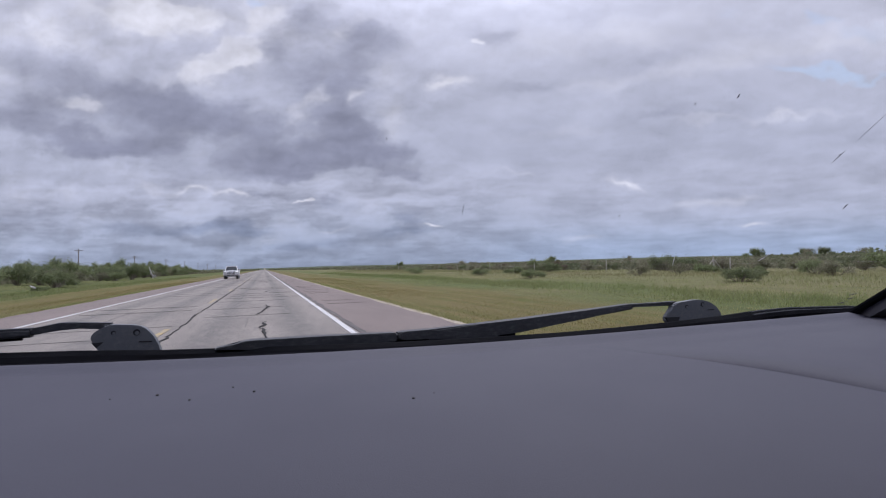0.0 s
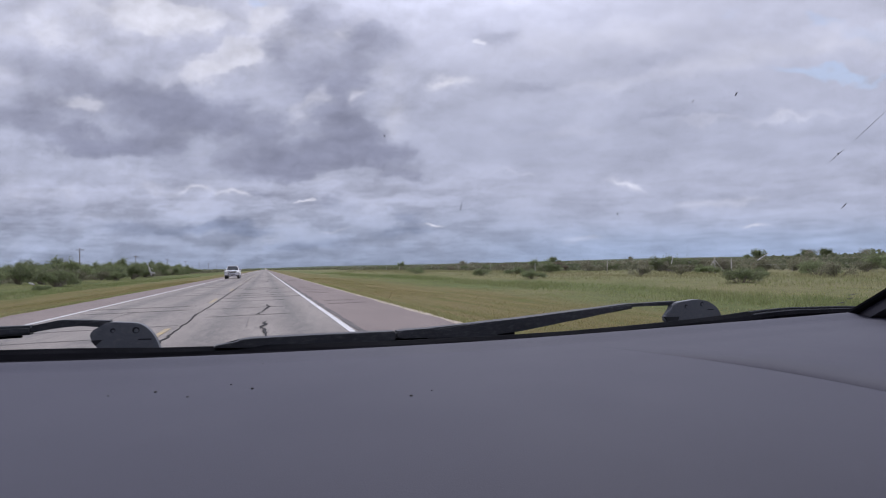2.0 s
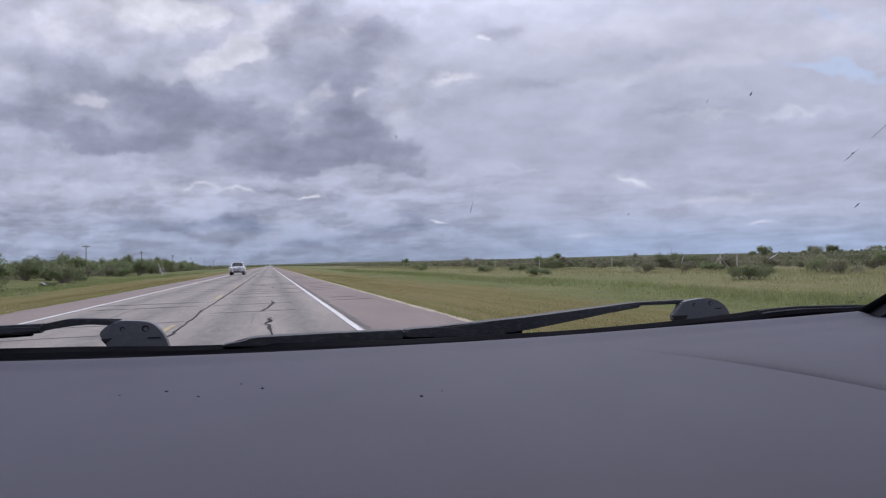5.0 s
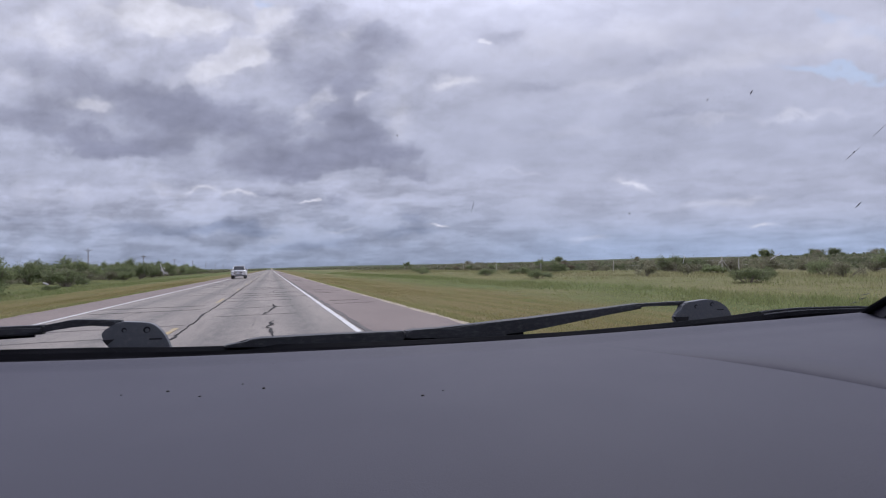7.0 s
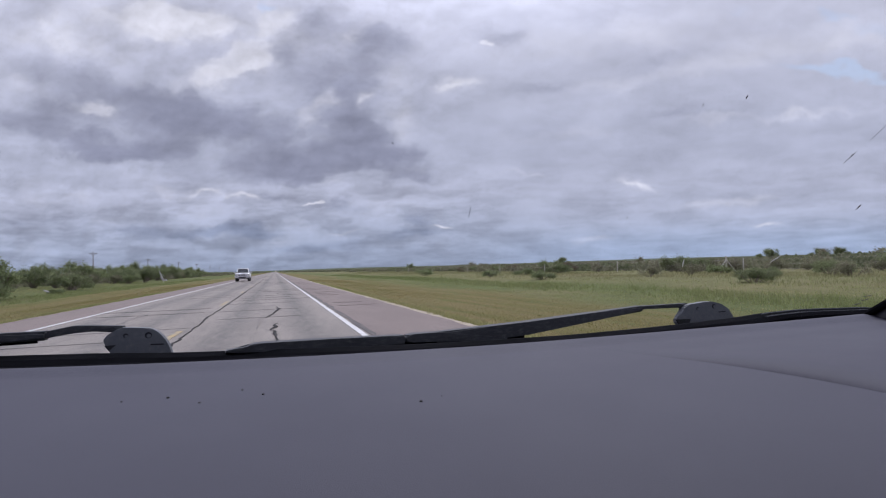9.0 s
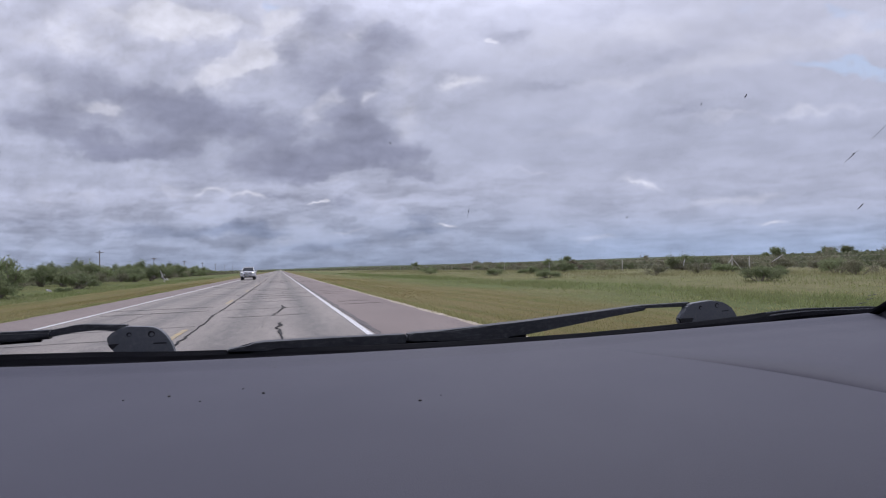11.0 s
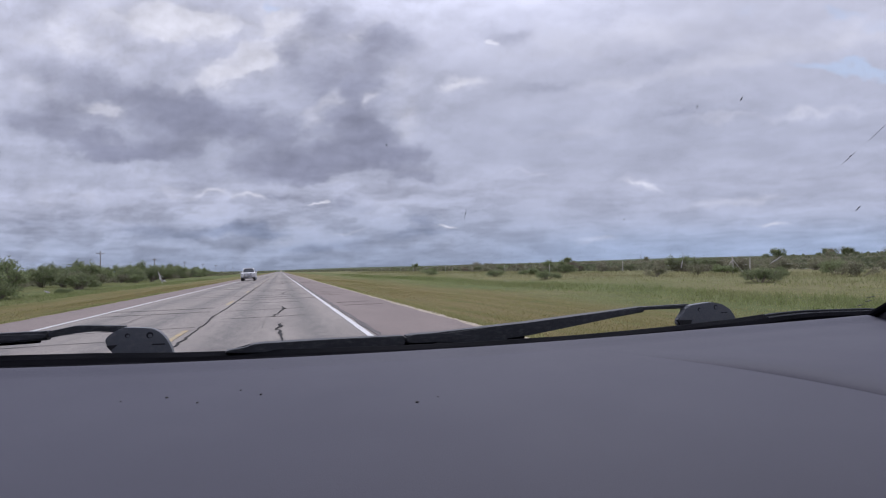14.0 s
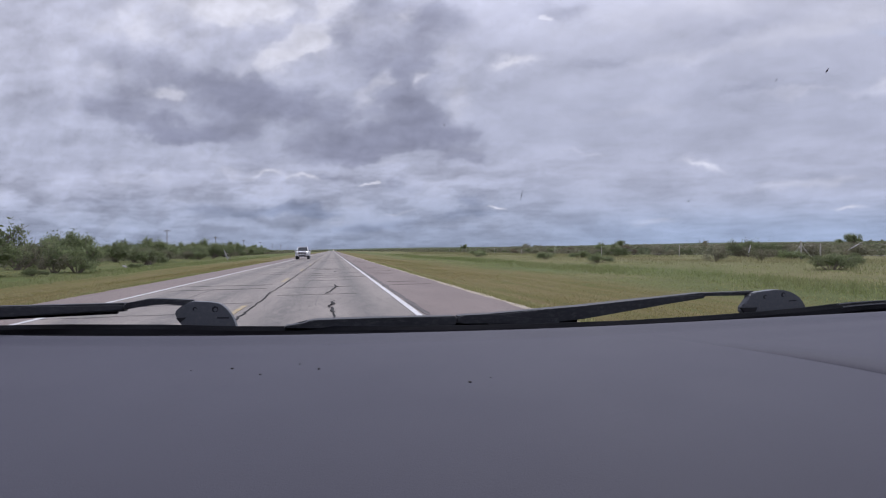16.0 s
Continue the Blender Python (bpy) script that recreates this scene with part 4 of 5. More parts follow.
# ---- foliage ----
def leaf_cloud(rng, lobes, count, size, lift=0.0):
    """Leaves as bent quads scattered in the shells of several lobes: (x, y, z, radius across, radius up)."""
    verts, faces = [], []
    weights = [l[3] ** 2 for l in lobes]
    for _ in range(count):
        x, y, z, r, h = rng.choices(lobes, weights)[0]
        a, c = rng.uniform(0, 2 * math.pi), rng.uniform(-0.75, 1)
        s = rng.uniform(0.4, 1.05) * (1 + 0.32 * math.sin(5 * a + x * 7) * math.cos(4 * c + y) + 0.16 * math.sin(9 * a - y * 5))
        if rng.random() < 0.04:
            s *= rng.uniform(1.05, 1.25)
        q = math.sqrt(max(0.0, 1 - c * c))
        p = Vector((x + r * s * q * math.cos(a), y + r * s * q * math.sin(a), max(z + h * s * c, 0.04)))
        n1 = Vector((rng.gauss(0, 1), rng.gauss(0, 1), rng.gauss(0, 0.7))).normalized()
        n2 = n1.orthogonal().normalized()
        n2.rotate(Matrix.Rotation(rng.uniform(0, 6.28), 3, n1))
        l, w = size * rng.uniform(0.5, 1.8), size * rng.uniform(0.3, 0.75)
        i = len(verts)
        n3 = n1.cross(n2)
        verts += [p - n2 * l, p + n1 * w, p + n2 * l + n3 * 0.3 * l, p - n1 * w]
        faces.append((i, i + 1, i + 2, i + 3))
    return verts, faces


def shrub(seed, width, height, count, size, mat, label, name="bush", category="bush", group="bushes of the pasture", clear=0.0):
    rng = random.Random(seed)
    ob = thing(name, label, category, group)
    lobes = []
    for _ in range(rng.randint(9, 14)):
        a, d = rng.uniform(0, 6.28), rng.uniform(0.05, 0.42) * width
        r = width * rng.uniform(0.09, 0.22)
        hh = height * rng.uniform(0.14, 0.36)
        z = clear + hh * 0.8 + rng.random() * max(height - clear - 1.8 * hh, 0.0) * (1 - d / width)
        lobes.append((d * math.cos(a), d * math.sin(a), z, r, hh))
    bm = bmesh.new()
    for x, y, z, r, hh in lobes:
        foot = Vector((x * 0.12, y * 0.12, -0.1))
        tip = Vector((x, y, z + 0.3 * hh))
        mid = foot.lerp(tip, 0.5) + Vector((rng.uniform(-0.1, 0.1) * width, rng.uniform(-0.1, 0.1) * width, 0.06 * height))
        t = 0.018 * height + 0.008
        add_tube(bm, [foot, mid, tip], [t, t * 0.65, t * 0.2], 5)
        for _ in range(2):
            end = tip + Vector((rng.uniform(-1, 1) * r, rng.uniform(-1, 1) * r, rng.uniform(0.2, 1.0) * hh))
            add_tube(bm, [mid.lerp(tip, 0.6), end], [t * 0.4, t * 0.12], 4)
    part("stems", bm, MAT["bark"], ob)
    verts, faces = leaf_cloud(rng, lobes, count, size)
    plain_mesh("foliage", verts, faces, mat, ob)
    return ob


def scatter_copies(sources, places, seed):
    rng = random.Random(seed)
    used = set()
    for i, (kind, x, y, s) in enumerate(places):
        src = sources[kind]
        m = pose(x, y, ground_height(x, y), 0, 0, rng.uniform(0, 360))
        if kind not in used:
            used.add(kind)
            src.matrix_basis = m
            src.scale = (s, s, s)
        else:
            keep = src.scale.copy()
            src.scale = (s, s, s * rng.uniform(0.88, 1.12))
            copy_thing(src, m)
            src.scale = keep


BUSHES = [
    shrub(11, 2.3, 1.0, 4800, 0.034, MAT["leaf"], "low rounded dark green bush in the grass"),
    shrub(12, 2.0, 0.8, 4200, 0.034, MAT["leaf"], "low spreading green bush in the grass"),
    shrub(13, 4.2, 2.9, 3600, 0.085, MAT["leaf"], "tall dense green thorn bush beside the verge"),
    shrub(14, 5.0, 3.6, 3800, 0.095, MAT["leaf"], "broad tall green thorn bush beside the verge", clear=0.3),
    shrub(15, 3.2, 2.2, 1500, 0.07, MAT["leaf_dry"], "sparse grey-green thorn bush in the pasture"),
    shrub(16, 6.5, 5.0, 4200, 0.12, MAT["leaf"], "small spreading thorn tree at the field's edge", "thorn_tree", "tree", "trees of the pasture", 1.4),
    shrub(17, 5.0, 4.4, 1100, 0.10, MAT["leaf_dry"], "thin half-bare thorn tree at the field's edge", "thorn_tree", "tree", "trees of the pasture", 1.2),
    shrub(18, 3.4, 1.9, 1700, 0.06, MAT["leaf_brown"], "dry brown twiggy bush in the pasture"),
    shrub(19, 3.0, 1.7, 2200, 0.06, MAT["leaf_dry"], "rounded grey-green bush in the pasture"),
]
near_right = [(0, 24.0, 20.5, 0.95), (1, 30.5, 25.0, 1.0), (8, 33.0, 21.5, 0.7), (1, 22.6, 40.4, 1.2), (0, 24.5, 56.0, 1.2), (8, 28.0, 33.0, 0.6), (0, 35.0, 24.0, 1.2),
              (4, 33.0, 34.0, 0.6), (1, 30.0, 58.0, 1.5), (0, 22.0, 76.0, 1.3), (1, 38.0, 36.0, 1.4), (0, 36.0, 60.0, 1.5), (1, 27.0, 92.0, 1.6), (8, 36.0, 19.0, 0.8)]
rng = random.Random(21)
belt, far_belt = [], []
for _ in range(640):  # thorn scrub beyond the fence
    x, y = 41.5 + 80 * rng.random() ** 1.9, 4 + 296 * rng.random() ** 1.3
    if y < x * 0.42:
        continue
    kind, size = rng.choice((4, 7, 8, 2, 8, 8, 4, 0, 4)), rng.uniform(0.45, 0.95)
    if x < 62 and y < 120:
        belt.append((kind, x, y, size))
    else:
        far_belt.append((kind, x, y, size))
for px, py, k, s in ((118, 96, 5, 0.8), (126, 88, 6, 0.8), (92, 150, 5, 0.75), (150, 100, 5, 0.85), (160, 96, 6, 0.9), (75, 190, 6, 0.8), (60, 230, 5, 0.7), (142, 70, 5, 0.7), (170, 120, 5, 0.9), (105, 128, 6, 0.7)):
    belt.append((k, px, py, s))
left_line = []
for i in range(118):  # thorn hedge along the left side
    y = 30 + i * 2.6 + rng.uniform(-3, 3)
    x = -18.0 - 0.055 * y - 14 * rng.random() ** 1.6
    left_line.append((rng.choice((2, 3, 2, 3, 4, 2, 8, 3)), x, y, rng.uniform(0.75, 1.35)))
left_line += [(3, -33, 74, 1.1), (2, -30, 70, 1.0), (3, -36, 120, 1.15), (5, -38, 150, 0.8), (6, -42, 92, 0.85), (3, -30, 165, 1.0), (2, -29, 200, 1.2), (1, -21, 42, 0.9), (1, -20, 58, 0.8), (3, -55, 95, 1.0), (3, -60, 120, 1.1)]
scatter_copies(BUSHES, near_right + left_line + belt, 5)


def belt_stuff(name, label, kinds, mat):
    """Bushes too far off to tell apart, joined."""
    rng = random.Random(len(name))
    verts, faces = [], []
    for kind, x, y, size in far_belt:
        if kind not in kinds:
            continue
        lobes = [(rng.gauss(0, 0.7) * size, rng.gauss(0, 0.7) * size, rng.uniform(0.4, 1.3) * size, rng.uniform(0.4, 0.8) * size, rng.uniform(0.35, 0.6) * size) for _ in range(7)]
        vs, fs = leaf_cloud(rng, lobes, 420, 0.09)
        g, k = ground_height(x, y), len(verts)
        verts += [(v.x + x, v.y + y, v.z + g) for v in vs]
        faces += [tuple(i + k for i in f) for f in fs]
    ob = plain_mesh(name, verts, faces, mat)
    return tagged(ob, label, "scrub", kind="stuff")


belt_stuff("green_scrub", "far belt of green thorn scrub across the pasture", (0, 2, 8), MAT["leaf"])
belt_stuff("grey_scrub", "far belt of grey-brown thorn scrub across the pasture", (4, 7), MAT["leaf_dry"])


def yucca():
    ob = thing("yucca", "tall yucca with a spiky green head on a shaggy trunk", "yucca")
    rng = random.Random(8)
    part("trunk", tube([(0, 0, -0.1), (0.03, 0, 0.9), (0.0, 0.02, 1.9)], [0.16, 0.13, 0.11], 9), MAT["bark"], ob)
    verts, faces = [], []
    for _ in range(170):
        a, c = rng.uniform(0, 6.28), rng.uniform(-0.75, 1)
        d = Vector((math.cos(a) * math.sqrt(1 - c * c), math.sin(a) * math.sqrt(1 - c * c), c))
        side = d.cross(Vector((0, 0, 1))).normalized() * 0.028
        base = Vector((0, 0, 1.95 + rng.uniform(-0.35, 0.15)))
        i = len(verts)
        verts += [base - side, base + side, base + d * rng.uniform(0.5, 0.75)]
        faces.append((i, i + 1, i + 2))
    plain_mesh("leaves", verts, faces, MAT["leaf"], ob)
    return ob


y = yucca()
y.location = (62, 50, ground_height(62, 50))


def far_scrub():
    """Low brush that closes the horizon on both sides."""
    rng = random.Random(31)
    verts, faces = [], []
    for _ in range(34000):
        side = rng.random()
        dist = 62 * (25 ** rng.random() ** 1.25)
        if side < 0.66:
            az = rng.uniform(radians(0.3), radians(72))
        else:
            az = -rng.uniform(radians(0.3), radians(40))
        x, yy = dist * math.sin(az), dist * math.cos(az)
        clear = max(7.0, 44 - dist * 0.045)
        if LEFT_EDGE - clear * 0.6 < x < RIGHT_EDGE + clear or noise.noise((x * 0.03, yy * 0.02, 6)) < rng.uniform(-0.5, 0.25):
            continue
        g = ground_height(x, yy)
        size = rng.uniform(0.5, 1.1) * (0.9 + dist / 900)
        tall = rng.uniform(0.25, 1.0) * (1 + 0.9 * max(0.0, noise.noise((x * 0.02, yy * 0.02, 2))) * 2) * (1 + dist / 1500)
        for _ in range(13):
            p = Vector((x + rng.gauss(0, size), yy + rng.gauss(0, size), g + rng.uniform(0.0, 1.0) ** 0.8 * tall))
            a, flake = rng.uniform(0, 3.14), (0.16 + dist / 1800) * rng.uniform(0.5, 1.4)
            d = Vector((math.cos(a), math.sin(a), rng.uniform(-0.5, 0.5))) * flake
            up = Vector((rng.uniform(-0.6, 0.6), rng.uniform(-0.6, 0.6), 1)) * flake * rng.uniform(0.5, 1.0)
            i = len(verts)
            verts += [p - d, p - up * 0.8, p + d, p + up]
            faces.append((i, i + 1, i + 2, i + 3))
    ob = plain_mesh("distant_scrub", verts, faces, MAT["scrub"])
    return tagged(ob, "distant low grey-green scrub along the horizon", "scrub", kind="stuff")


far_scrub()


def grass(name, label, mat, seed, count, height, width, x_ranges, y_range, power, clump=0.09):
    rng = np.random.default_rng(seed)
    verts, faces = [], []
    pick = random.Random(seed)
    for _ in range(count):
        lo, hi = pick.choice(x_ranges)
        x = pick.uniform(lo, hi)
        yy = y_range[0] + (y_range[1] - y_range[0]) * pick.random() ** power
        if noise.noise((x * 0.22, yy * 0.10, seed)) < pick.uniform(-0.6, 0.35):
            continue
        g = ground_height(x, yy) - 0.01
        scale = (1 + yy / 90)
        for _ in range(4):
            a = pick.uniform(0, 6.28)
            bx, by = x + pick.gauss(0, clump), yy + pick.gauss(0, clump)
            hgt = height * pick.uniform(0.5, 1.25)
            w = width * scale * pick.uniform(0.6, 1.3)
            i = len(verts)
            verts += [(bx - w * math.cos(a), by - w * math.sin(a), g), (bx + w * math.cos(a), by + w * math.sin(a), g),
                      (bx + pick.gauss(0, 0.35) * hgt, by + pick.gauss(0, 0.35) * hgt, g + hgt)]
            faces.append((i, i + 1, i + 2))
    ob = plain_mesh(name, verts, faces, mat)
    return tagged(ob, label, "grass", kind="stuff")


grass("verge_grass", "short mown yellow-green verge grass", MAT["mown"], 3, 30000, 0.045, 0.012, ((4.15, 14), (4.15, 9), (-17, -7.8), (-11, -7.8)), (4, 75), 1.5)
grass("edge_grass", "ragged dark green grass along the pavement's edge", MAT["tall"], 6, 9000, 0.10, 0.012, ((4.15, 4.45), (-7.95, -7.58)), (4, 60), 1.3)
grass("pasture_grass", "knee-high green pasture grass", MAT["tall"], 4, 15000, 0.07, 0.014, ((12.5, 24), (-30, -16.5)), (6, 120), 1.4)

grass("lush_grass", "thigh-high lush green grass in a strip of the pasture", MAT["lush"], 8, 12000, 0.22, 0.014, ((15.0, 19.5), (16.0, 18.5), (-20, -16)), (7, 150), 1.4, 0.16)
grass("dry_grass", "tall pale dry grass below the fence", MAT["dry"], 9, 13000, 0.24, 0.014, ((22.0, 40.0), (27.0, 40.0)), (11, 190), 1.35, 0.16)


# ---- fence on the pasture side ----
def fence():
    ob = thing("fence", "wire fence of pale weathered posts across the pasture", "fence")
    for i in range(13):
        x, yy = 39 + 0.3 * math.sin(i * 1.7), 17.5 + 17.0 * i
        g = ground_height(x, yy)
        part("post", tube([(x, yy, g - 0.3), (x + 0.02 * math.sin(i), yy, g + 0.7), (x + 0.05 * math.sin(i), yy, g + 1.35)], [0.06, 0.055, 0.05], 7), MAT["post_white"], ob)
    for z in (0.35, 0.75, 1.15):
        pts = [(39 + 0.3 * math.sin(i * 1.7), 17.5 + 17.0 * i, ground_height(39, 17.5 + 17.0 * i) + z) for i in range(13)]
        part("wire", tube(pts, 0.004, 4), MAT["wire"], ob)
    return ob


def brace():
    ob = thing("fence_brace", "weathered pale timber fence corner with leaning brace poles", "fence brace")
    part("post", tube([(0, 0, -0.2), (0, 0, 1.55)], [0.07, 0.06], 8), MAT["post_white"], ob)
    part("brace_pole", tube([(-0.9, 0.2, 0.0), (0.0, 0.0, 1.2)], 0.045, 7), MAT["post_white"], ob)
    part("brace_pole", tube([(1.5, 0.3, 0.0), (0.0, 0.0, 1.25)], 0.045, 7), MAT["post_white"], ob)
    return ob


fence()
b = brace()
b.location = (39, 36, ground_height(39, 36))


# ---- oncoming pickup truck ----
def pickup():
    t = thing("pickup_truck", "white crew-cab pickup truck with chrome grille guard on the road", "pickup truck")
    # it faces -y; front axle at y = 0
    body = prism([(-0.95, 0.62), (-0.98, 1.02), (-0.86, 1.14), (0.75, 1.22), (2.9, 1.24), (2.9, 0.55), (4.75, 0.62), (4.75, 0.70), (2.95, 0.72), (2.95, 0.70)][:6] + [(0.6, 0.55), (0.45, 0.80), (0.0, 0.92), (-0.45, 0.80), (-0.55, 0.6)], -0.97, 0.97, "x", bevel=0.03)
    part("body", body, MAT["truck_white"], t, "white painted front body and doors")
    part("cargo_bed", prism([(2.92, 0.62), (2.92, 1.27), (4.85, 1.29), (4.85, 0.66), (4.15, 0.62), (4.05, 0.82), (3.67, 0.92), (3.25, 0.82), (3.15, 0.6)], -0.97, 0.97, "x", bevel=0.03), MAT["truck_white"], t, "white cargo bed")
    part("lower_body", box(-0.985, 0.985, 0.55, 3.1, 0.50, 0.74, 0.02), MAT["truck_silver"], t, "silver lower body panel")
    cab = bmesh.new()
    lo = [(-0.90, 0.72, 1.20), (0.90, 0.72, 1.20), (0.90, 2.92, 1.22), (-0.90, 2.92, 1.22)]
    hi = [(-0.70, 1.45, 1.88), (0.70, 1.45, 1.88), (0.72, 2.72, 1.90), (-0.72, 2.72, 1.90)]
    vl, vh = [cab.verts.new(p) for p in lo], [cab.verts.new(p) for p in hi]
    cab.faces.new(vl[::-1])
    cab.faces.new(vh)
    for i in range(4):
        cab.faces.new((vl[i], vl[(i + 1) % 4], vh[(i + 1) % 4], vh[i]))
    part("cab", bevelled(cab, 0.05, 3), MAT["truck_white"], t, "white cab roof and pillars")

    def pane(name, pts, out):
        bm = bmesh.new()
        o = Vector(out)
        a, c = [bm.verts.new(Vector(p) + o * 0.012) for p in pts], [bm.verts.new(Vector(p) - o * 0.03) for p in pts]
        k = len(pts)
        bm.faces.new(a)
        bm.faces.new(c[::-1])
        for i in range(k):
            bm.faces.new((a[i], a[(i + 1) % k], c[(i + 1) % k], c[i]))
        return part(name, bm, MAT["dark_glass"], t, "dark tinted glass")

    pane("windscreen", [(-0.80, 0.79, 1.265), (0.80, 0.79, 1.265), (0.64, 1.385, 1.82), (-0.64, 1.385, 1.82)], (0, -0.68, 0.73))
    for s in (-1, 1):
        pane("side_window", [(s * 0.885, 1.05, 1.27), (s * 0.885, 1.83, 1.27), (s * 0.735, 1.83, 1.80), (s * 0.735, 1.52, 1.80)], (s * 0.96, 0, 0.27))
        pane("side_window", [(s * 0.885, 1.90, 1.27), (s * 0.885, 2.72, 1.27), (s * 0.742, 2.60, 1.80), (s * 0.735, 1.90, 1.80)], (s * 0.96, 0, 0.27))
        part("headlight", box(s * 0.80 - 0.15, s * 0.80 + 0.15, -1.0, -0.85, 0.88, 1.10, 0.02), MAT["lens"], t, "clear headlight")
        part("mirror", box(s * 1.13 - 0.11, s * 1.13 + 0.11, 1.02, 1.14, 1.22, 1.44, 0.03), MAT["chrome"], t, "chrome door mirror")
        part("mirror_arm", box(s * 0.97 - 0.07, s * 0.97 + 0.07, 1.06, 1.12, 1.24, 1.30, 0.01), MAT["black_plastic"], t)
        part("running_board", box(s * 0.98 - 0.12, s * 0.98 + 0.12, 0.75, 2.85, 0.40, 0.46, 0.015), MAT["chrome"], t)
        for yy in (0.0, 3.67):
            wheel = new("wheel")
            wheel.parent = t
            bm = bmesh.new()
            prof = ((0.30, 0.13), (0.37, 0.14), (0.405, 0.10), (0.41, 0.0), (0.405, -0.10), (0.37, -0.14), (0.30, -0.13))
            rows = [[bm.verts.new((s * 0.84 + w, yy + r * math.cos(a), 0.41 + r * math.sin(a))) for r, w in prof] for a in np.linspace(0, 2 * math.pi, 28, endpoint=False)]
            for i, p in enumerate(rows):
                q = rows[(i + 1) % len(rows)]
                for k in range(len(prof) - 1):
                    bm.faces.new((p[k], p[k + 1], q[k + 1], q[k]))
            part("tyre", bm, MAT["tyre"], wheel, smooth=True)
            bm = tube([(s * 0.84 - 0.10, yy, 0.41), (s * 0.84 + 0.10, yy, 0.41)], 0.30, 20)
            part("rim", bm, MAT["truck_silver"], wheel)
            bm = bmesh.new()
            for k in range(6):
                a = k * math.pi / 3
                add_tube(bm, [(s * 0.955, yy, 0.41), (s * 0.95, yy + 0.27 * math.cos(a), 0.41 + 0.27 * math.sin(a))], 0.04, 6)
            part("spokes", bm, MAT["chrome"], wheel)
    part("grille", box(-0.58, 0.58, -1.01, -0.90, 0.78, 1.11, 0.02), MAT["black_plastic"], t, "black grille")
    for z in (0.84, 0.92, 1.00, 1.07):
        part("grille_bar", box(-0.58, 0.58, -1.03, -0.99, z, z + 0.03, 0.006), MAT["chrome"], t)
    part("bumper", box(-0.96, 0.96, -1.12, -0.90, 0.52, 0.76, 0.04), MAT["truck_silver"], t, "silver front bumper")
    part("bumper_opening", box(-0.5, 0.5, -1.14, -1.08, 0.50, 0.62, 0.015), MAT["black_plastic"], t)
    part("plate", box(0.22, 0.52, -1.15, -1.13, 0.62, 0.76, 0.004), MAT["truck_silver"], t, "plain number plate")
    guard = new("grille_guard")
    guard.parent = t
    tagged(guard, "chrome tube grille guard")
    for s in (-1, 1):
        part("upright", box(s * 0.52 - 0.03, s * 0.52 + 0.03, -1.24, -1.16, 0.42, 1.18, 0.015), MAT["chrome"], guard)
        part("side_hoop", tube([(s * 0.52, -1.2, 1.12), (s * 0.95, -1.15, 1.08), (s * 1.0, -1.1, 0.80), (s * 0.90, -1.15, 0.62), (s * 0.52, -1.2, 0.60)], 0.025, 7), MAT["chrome"], guard)
        part("diagonal", tube([(s * 0.14, -1.2, 0.74), (s * 0.22, -1.2, 0.95), (s * 0.10, -1.2, 1.15)], 0.018, 6), MAT["chrome"], guard)
    for z in (0.46, 0.70, 0.76, 0.95, 1.15):
        part("crossbar", tube([(-0.52, -1.2, z), (0.52, -1.2, z)], 0.024, 7), MAT["chrome"], guard)
    part("hood", prism([(-0.84, 1.145), (-0.70, 1.185), (0.62, 1.255), (0.72, 1.225), (0.70, 1.20), (-0.80, 1.12)], -0.62, 0.62, "x", bevel=0.012), MAT["truck_white"], t, "white raised hood")
    part("roof_edge", box(-0.62, 0.62, 1.40, 1.46, 1.865, 1.895, 0.012), MAT["truck_white"], t)
    part("wiper_cowl", box(-0.80, 0.80, 0.70, 0.79, 1.225, 1.262, 0.01), MAT["black_plastic"], t, "black cowl below the windscreen")
    for s in (-1, 1):
        part("fog_light", tube([(s * 0.74, -1.135, 0.60), (s * 0.74, -1.09, 0.60)], 0.055, 12), MAT["lens"], t, "round fog light")
        part("tow_hook", box(s * 0.36 - 0.025, s * 0.36 + 0.025, -1.17, -1.08, 0.47, 0.53, 0.008), MAT["black_plastic"], t)
        for y0, y1 in ((0.78, 1.86), (1.88, 2.82)):
            part("door_panel", box(s * 0.968 - 0.012, s * 0.968 + 0.012, y0, y1, 0.76, 1.20, 0.008), MAT["truck_white"], t, "white door panel")
            part("door_handle", box(s * 0.987 - 0.014, s * 0.987 + 0.014, y1 - 0.24, y1 - 0.08, 1.09, 1.125, 0.006), MAT["chrome"], t, "chrome door handle")
        for yy in (0.0, 3.67):
            pts = [(s * 0.972, yy + 0.50 * math.cos(a), 0.45 + 0.50 * math.sin(a)) for a in np.linspace(0.12, math.pi - 0.12, 13)]
            part("wheel_arch", tube(pts, 0.035, 7), MAT["truck_silver"], t, "silver wheel arch trim")
    part("underbody", box(-0.78, 0.78, -0.7, 4.5, 0.34, 0.56, 0.03), MAT["black_plastic"], t)
    return t


truck = pickup()
truck.location = (-4.5, 80.0, 0.0)


# ---- marks on the windscreen and crumbs on the dashboard ----
def on_glass(x, y):
    return Vector((x, y, 1.172 + (dash_edge(x) + 0.012 - y) * SCREEN_SLOPE - 0.0012))


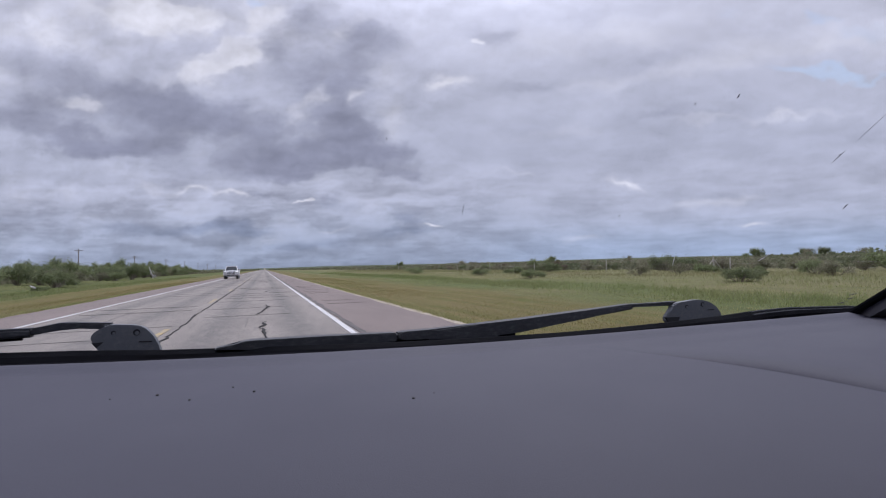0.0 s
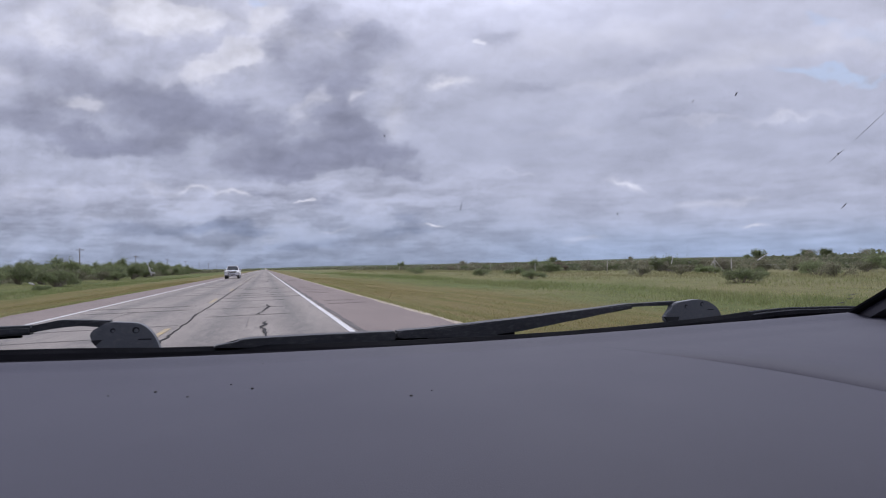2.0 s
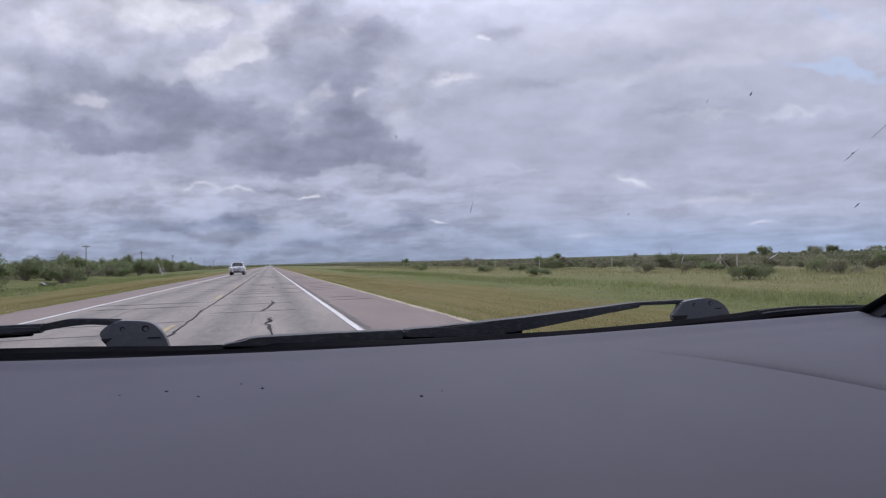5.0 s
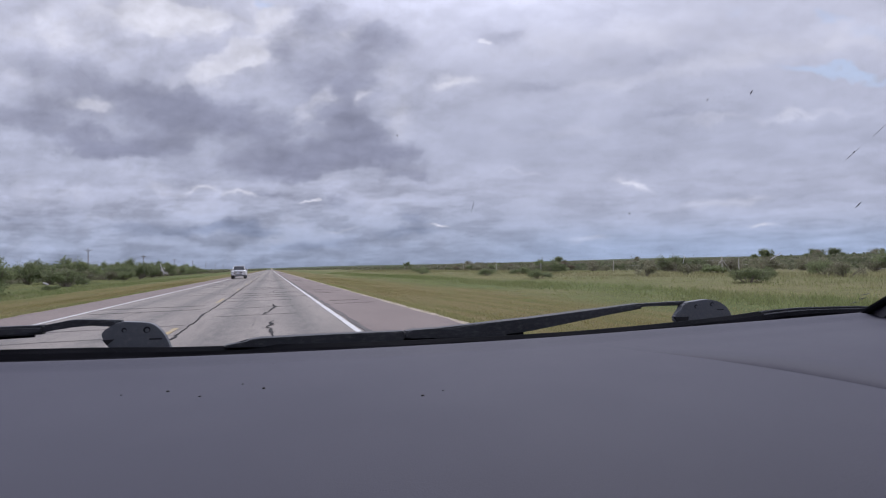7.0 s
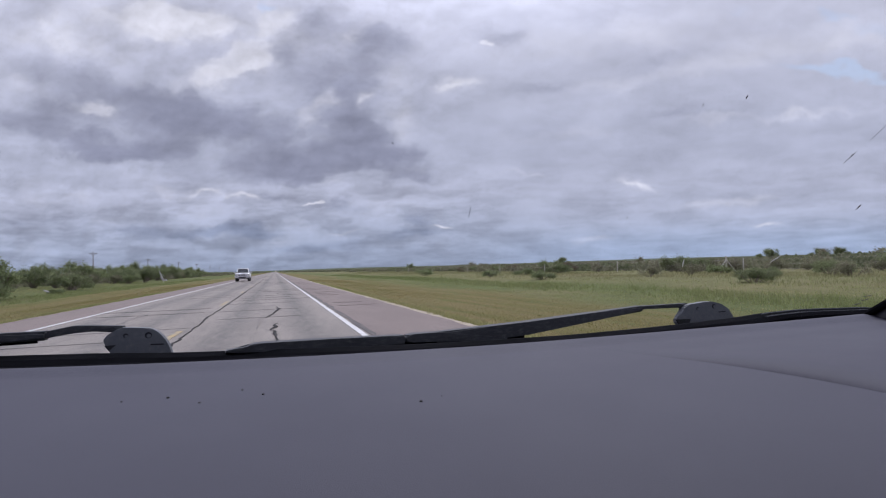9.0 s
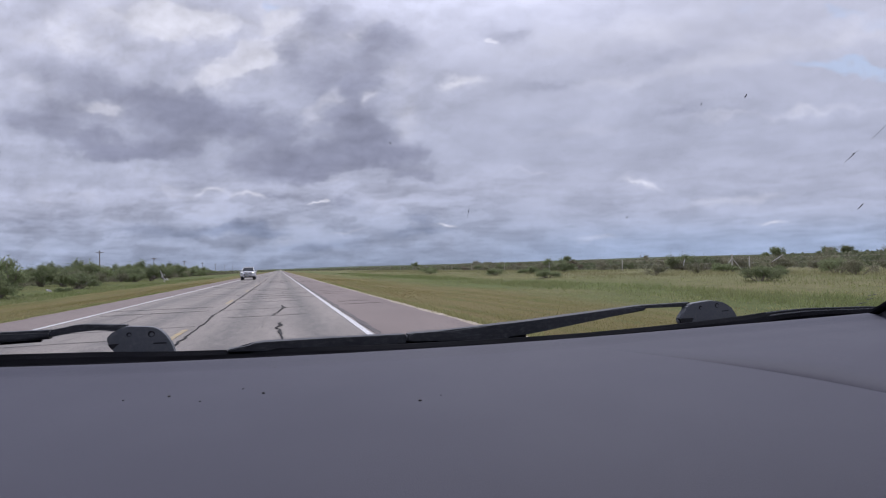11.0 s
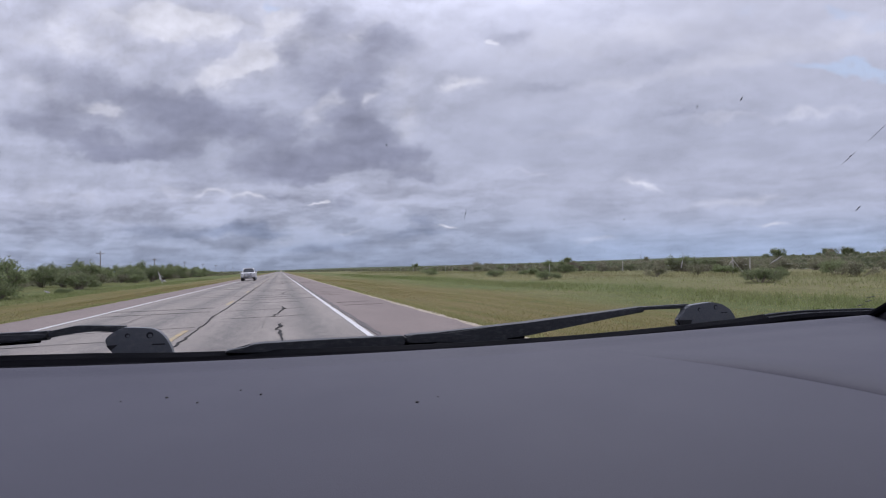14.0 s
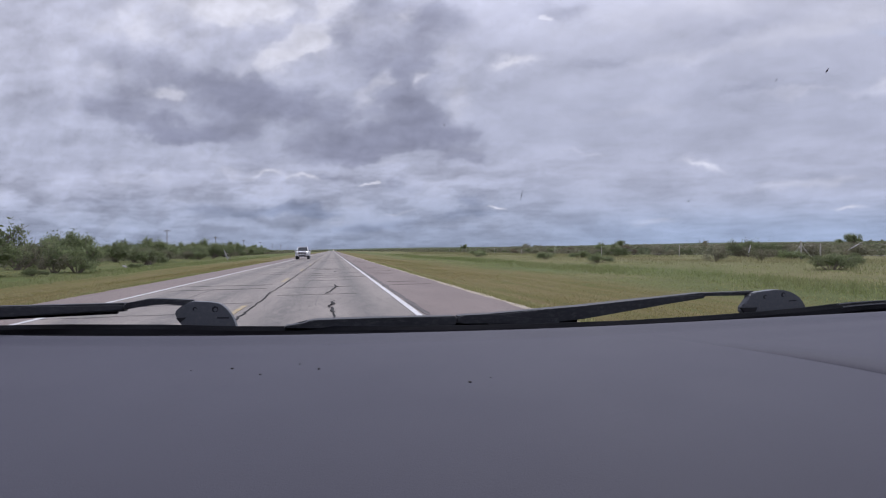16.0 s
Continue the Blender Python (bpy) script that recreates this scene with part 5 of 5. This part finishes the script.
def smear(name, label, a, b, width, mat, seed):
    """A thin dried streak on the inside plane of the glass, from a to b (x, y)."""
    rng = random.Random(seed)
    bm = bmesh.new()
    pts, rad = [], []
    for i in range(9):
        s = i / 8
        p = on_glass(a[0] + (b[0] - a[0]) * s, a[1] + (b[1] - a[1]) * s)
        p.x += rng.uniform(-0.25, 0.25) * width
        pts.append(p)
        rad.append(width * (0.25 + 0.75 * math.sin(math.pi * min(max(s, 0.06), 0.94))) * rng.uniform(0.35, 0.62))
    add_tube(bm, pts, rad, 6)
    ob = link(name, bm, mat, smooth=True)
    ob.matrix_basis = NOSE
    return tagged(ob, label, "insect mark", "marks on the windscreen")


smear("insect_speck", "small dark dried insect speck on the windscreen", (0.2688, 0.2257), (0.2699, 0.2282), 0.0008, MAT["splat_dark"], 0)
smear("insect_speck", "small dark dried insect speck on the windscreen", (0.2445, 0.2347), (0.2451, 0.2366), 0.0004, MAT["splat_dark"], 1)
smear("glass_streak", "long thin dark streak on the windscreen", (0.3980, 0.2218), (0.4040, 0.2447), 0.0003, MAT["splat_dark"], 2)
smear("glass_streak", "long thin dark streak on the windscreen", (0.4057, 0.2544), (0.4080, 0.2661), 0.0004, MAT["splat_dark"], 3)
smear("insect_speck", "small dark dried insect speck on the windscreen", (0.4049, 0.2587), (0.4056, 0.2575), 0.0007, MAT["splat_dark"], 4)
smear("insect_speck", "small dark dried insect speck on the windscreen", (0.4908, 0.3078), (0.4942, 0.3143), 0.0009, MAT["splat_dark"], 5)
smear("insect_smear", "pale dried insect smear on the windscreen", (-0.0835, 0.4402), (-0.0833, 0.4532), 0.0007, MAT["splat_pale"], 6)
smear("insect_smear", "pale dried insect smear on the windscreen", (-0.0839, 0.4502), (-0.0818, 0.4537), 0.0012, MAT["splat_pale"], 7)
smear("insect_smear", "pale dried insect smear on the windscreen", (0.4877, 0.3814), (0.4875, 0.3942), 0.0011, MAT["splat_pale"], 8)
smear("insect_smear", "pale dried insect smear on the windscreen", (-0.1739, 0.4844), (-0.1712, 0.4871), 0.0016, MAT["splat_pale"], 9)
smear("insect_speck", "small dark dried insect speck on the windscreen", (0.0673, 0.2885), (0.0679, 0.2900), 0.0005, MAT["splat_dark"], 10)
smear("insect_speck", "small dark dried insect speck on the windscreen", (0.1338, 0.3355), (0.1362, 0.3466), 0.0003, MAT["splat_dark"], 11)
smear("insect_speck", "small dark dried insect speck on the windscreen", (0.2654, 0.3333), (0.2663, 0.3359), 0.0005, MAT["splat_dark"], 12)
smear("glass_mark", "small dark dried insect speck on the windscreen", (0.7770, 0.4909), (0.7915, 0.4882), 0.0013, MAT["splat_dark"], 13)
smear("glass_mark", "small dark dried insect speck on the windscreen", (0.7950, 0.5041), (0.8039, 0.5005), 0.0013, MAT["splat_dark"], 14)
smear("glass_mark", "small dark dried insect speck on the windscreen", (0.7924, 0.5165), (0.8075, 0.5121), 0.0013, MAT["splat_dark"], 15)
smear("glass_mark", "small dark dried insect speck on the windscreen", (0.7870, 0.4995), (0.8004, 0.5053), 0.0010, MAT["splat_dark"], 16)
for k, (dx, dy) in enumerate(((-0.0012, 0.002), (0.0010, -0.001), (0.0016, 0.004), (-0.0006, 0.006))):
    smear("insect_smear", "pale dried insect smear on the windscreen", (-0.0832 + dx, 0.446 + dy), (-0.0828 + dx * 1.4, 0.449 + dy * 1.3), 0.0005, MAT["splat_pale"], 20 + k)
smear("insect_smear", "pale dried insect smear on the windscreen", (0.3701, 0.3872), (0.3792, 0.3993), 0.0010, MAT["splat_pale"], 17)


def crumb(x, y, size, seed):
    rng = random.Random(seed)
    bm = bmesh.new()
    bmesh.ops.create_icosphere(bm, subdivisions=2, radius=size)
    z = dash_height(x, y)
    for v in bm.verts:
        v.co *= 1 + 0.5 * noise.noise(v.co * 300 + Vector((seed, 0, 0)))
        v.co.z *= 0.55
        v.co += Vector((x, y, z + size * 0.35))
    ob = link("crumb", bm, MAT["crumb"])
    ob.matrix_basis = NOSE
    return tagged(ob, "tiny dark crumb of dirt on the dashboard", "crumb", "crumbs on the dashboard")


for i, (x, y, s) in enumerate(((-0.083, 0.463, 0.0013), (-0.056, 0.436, 0.0010), (-0.010, 0.442, 0.0013), (-0.027, 0.466, 0.0009), (-0.002, 0.550, 0.0008), (-0.116, 0.465, 0.0008), (0.103, 0.369, 0.0013), (0.122, 0.378, 0.0007))):
    crumb(x, y, s, i)
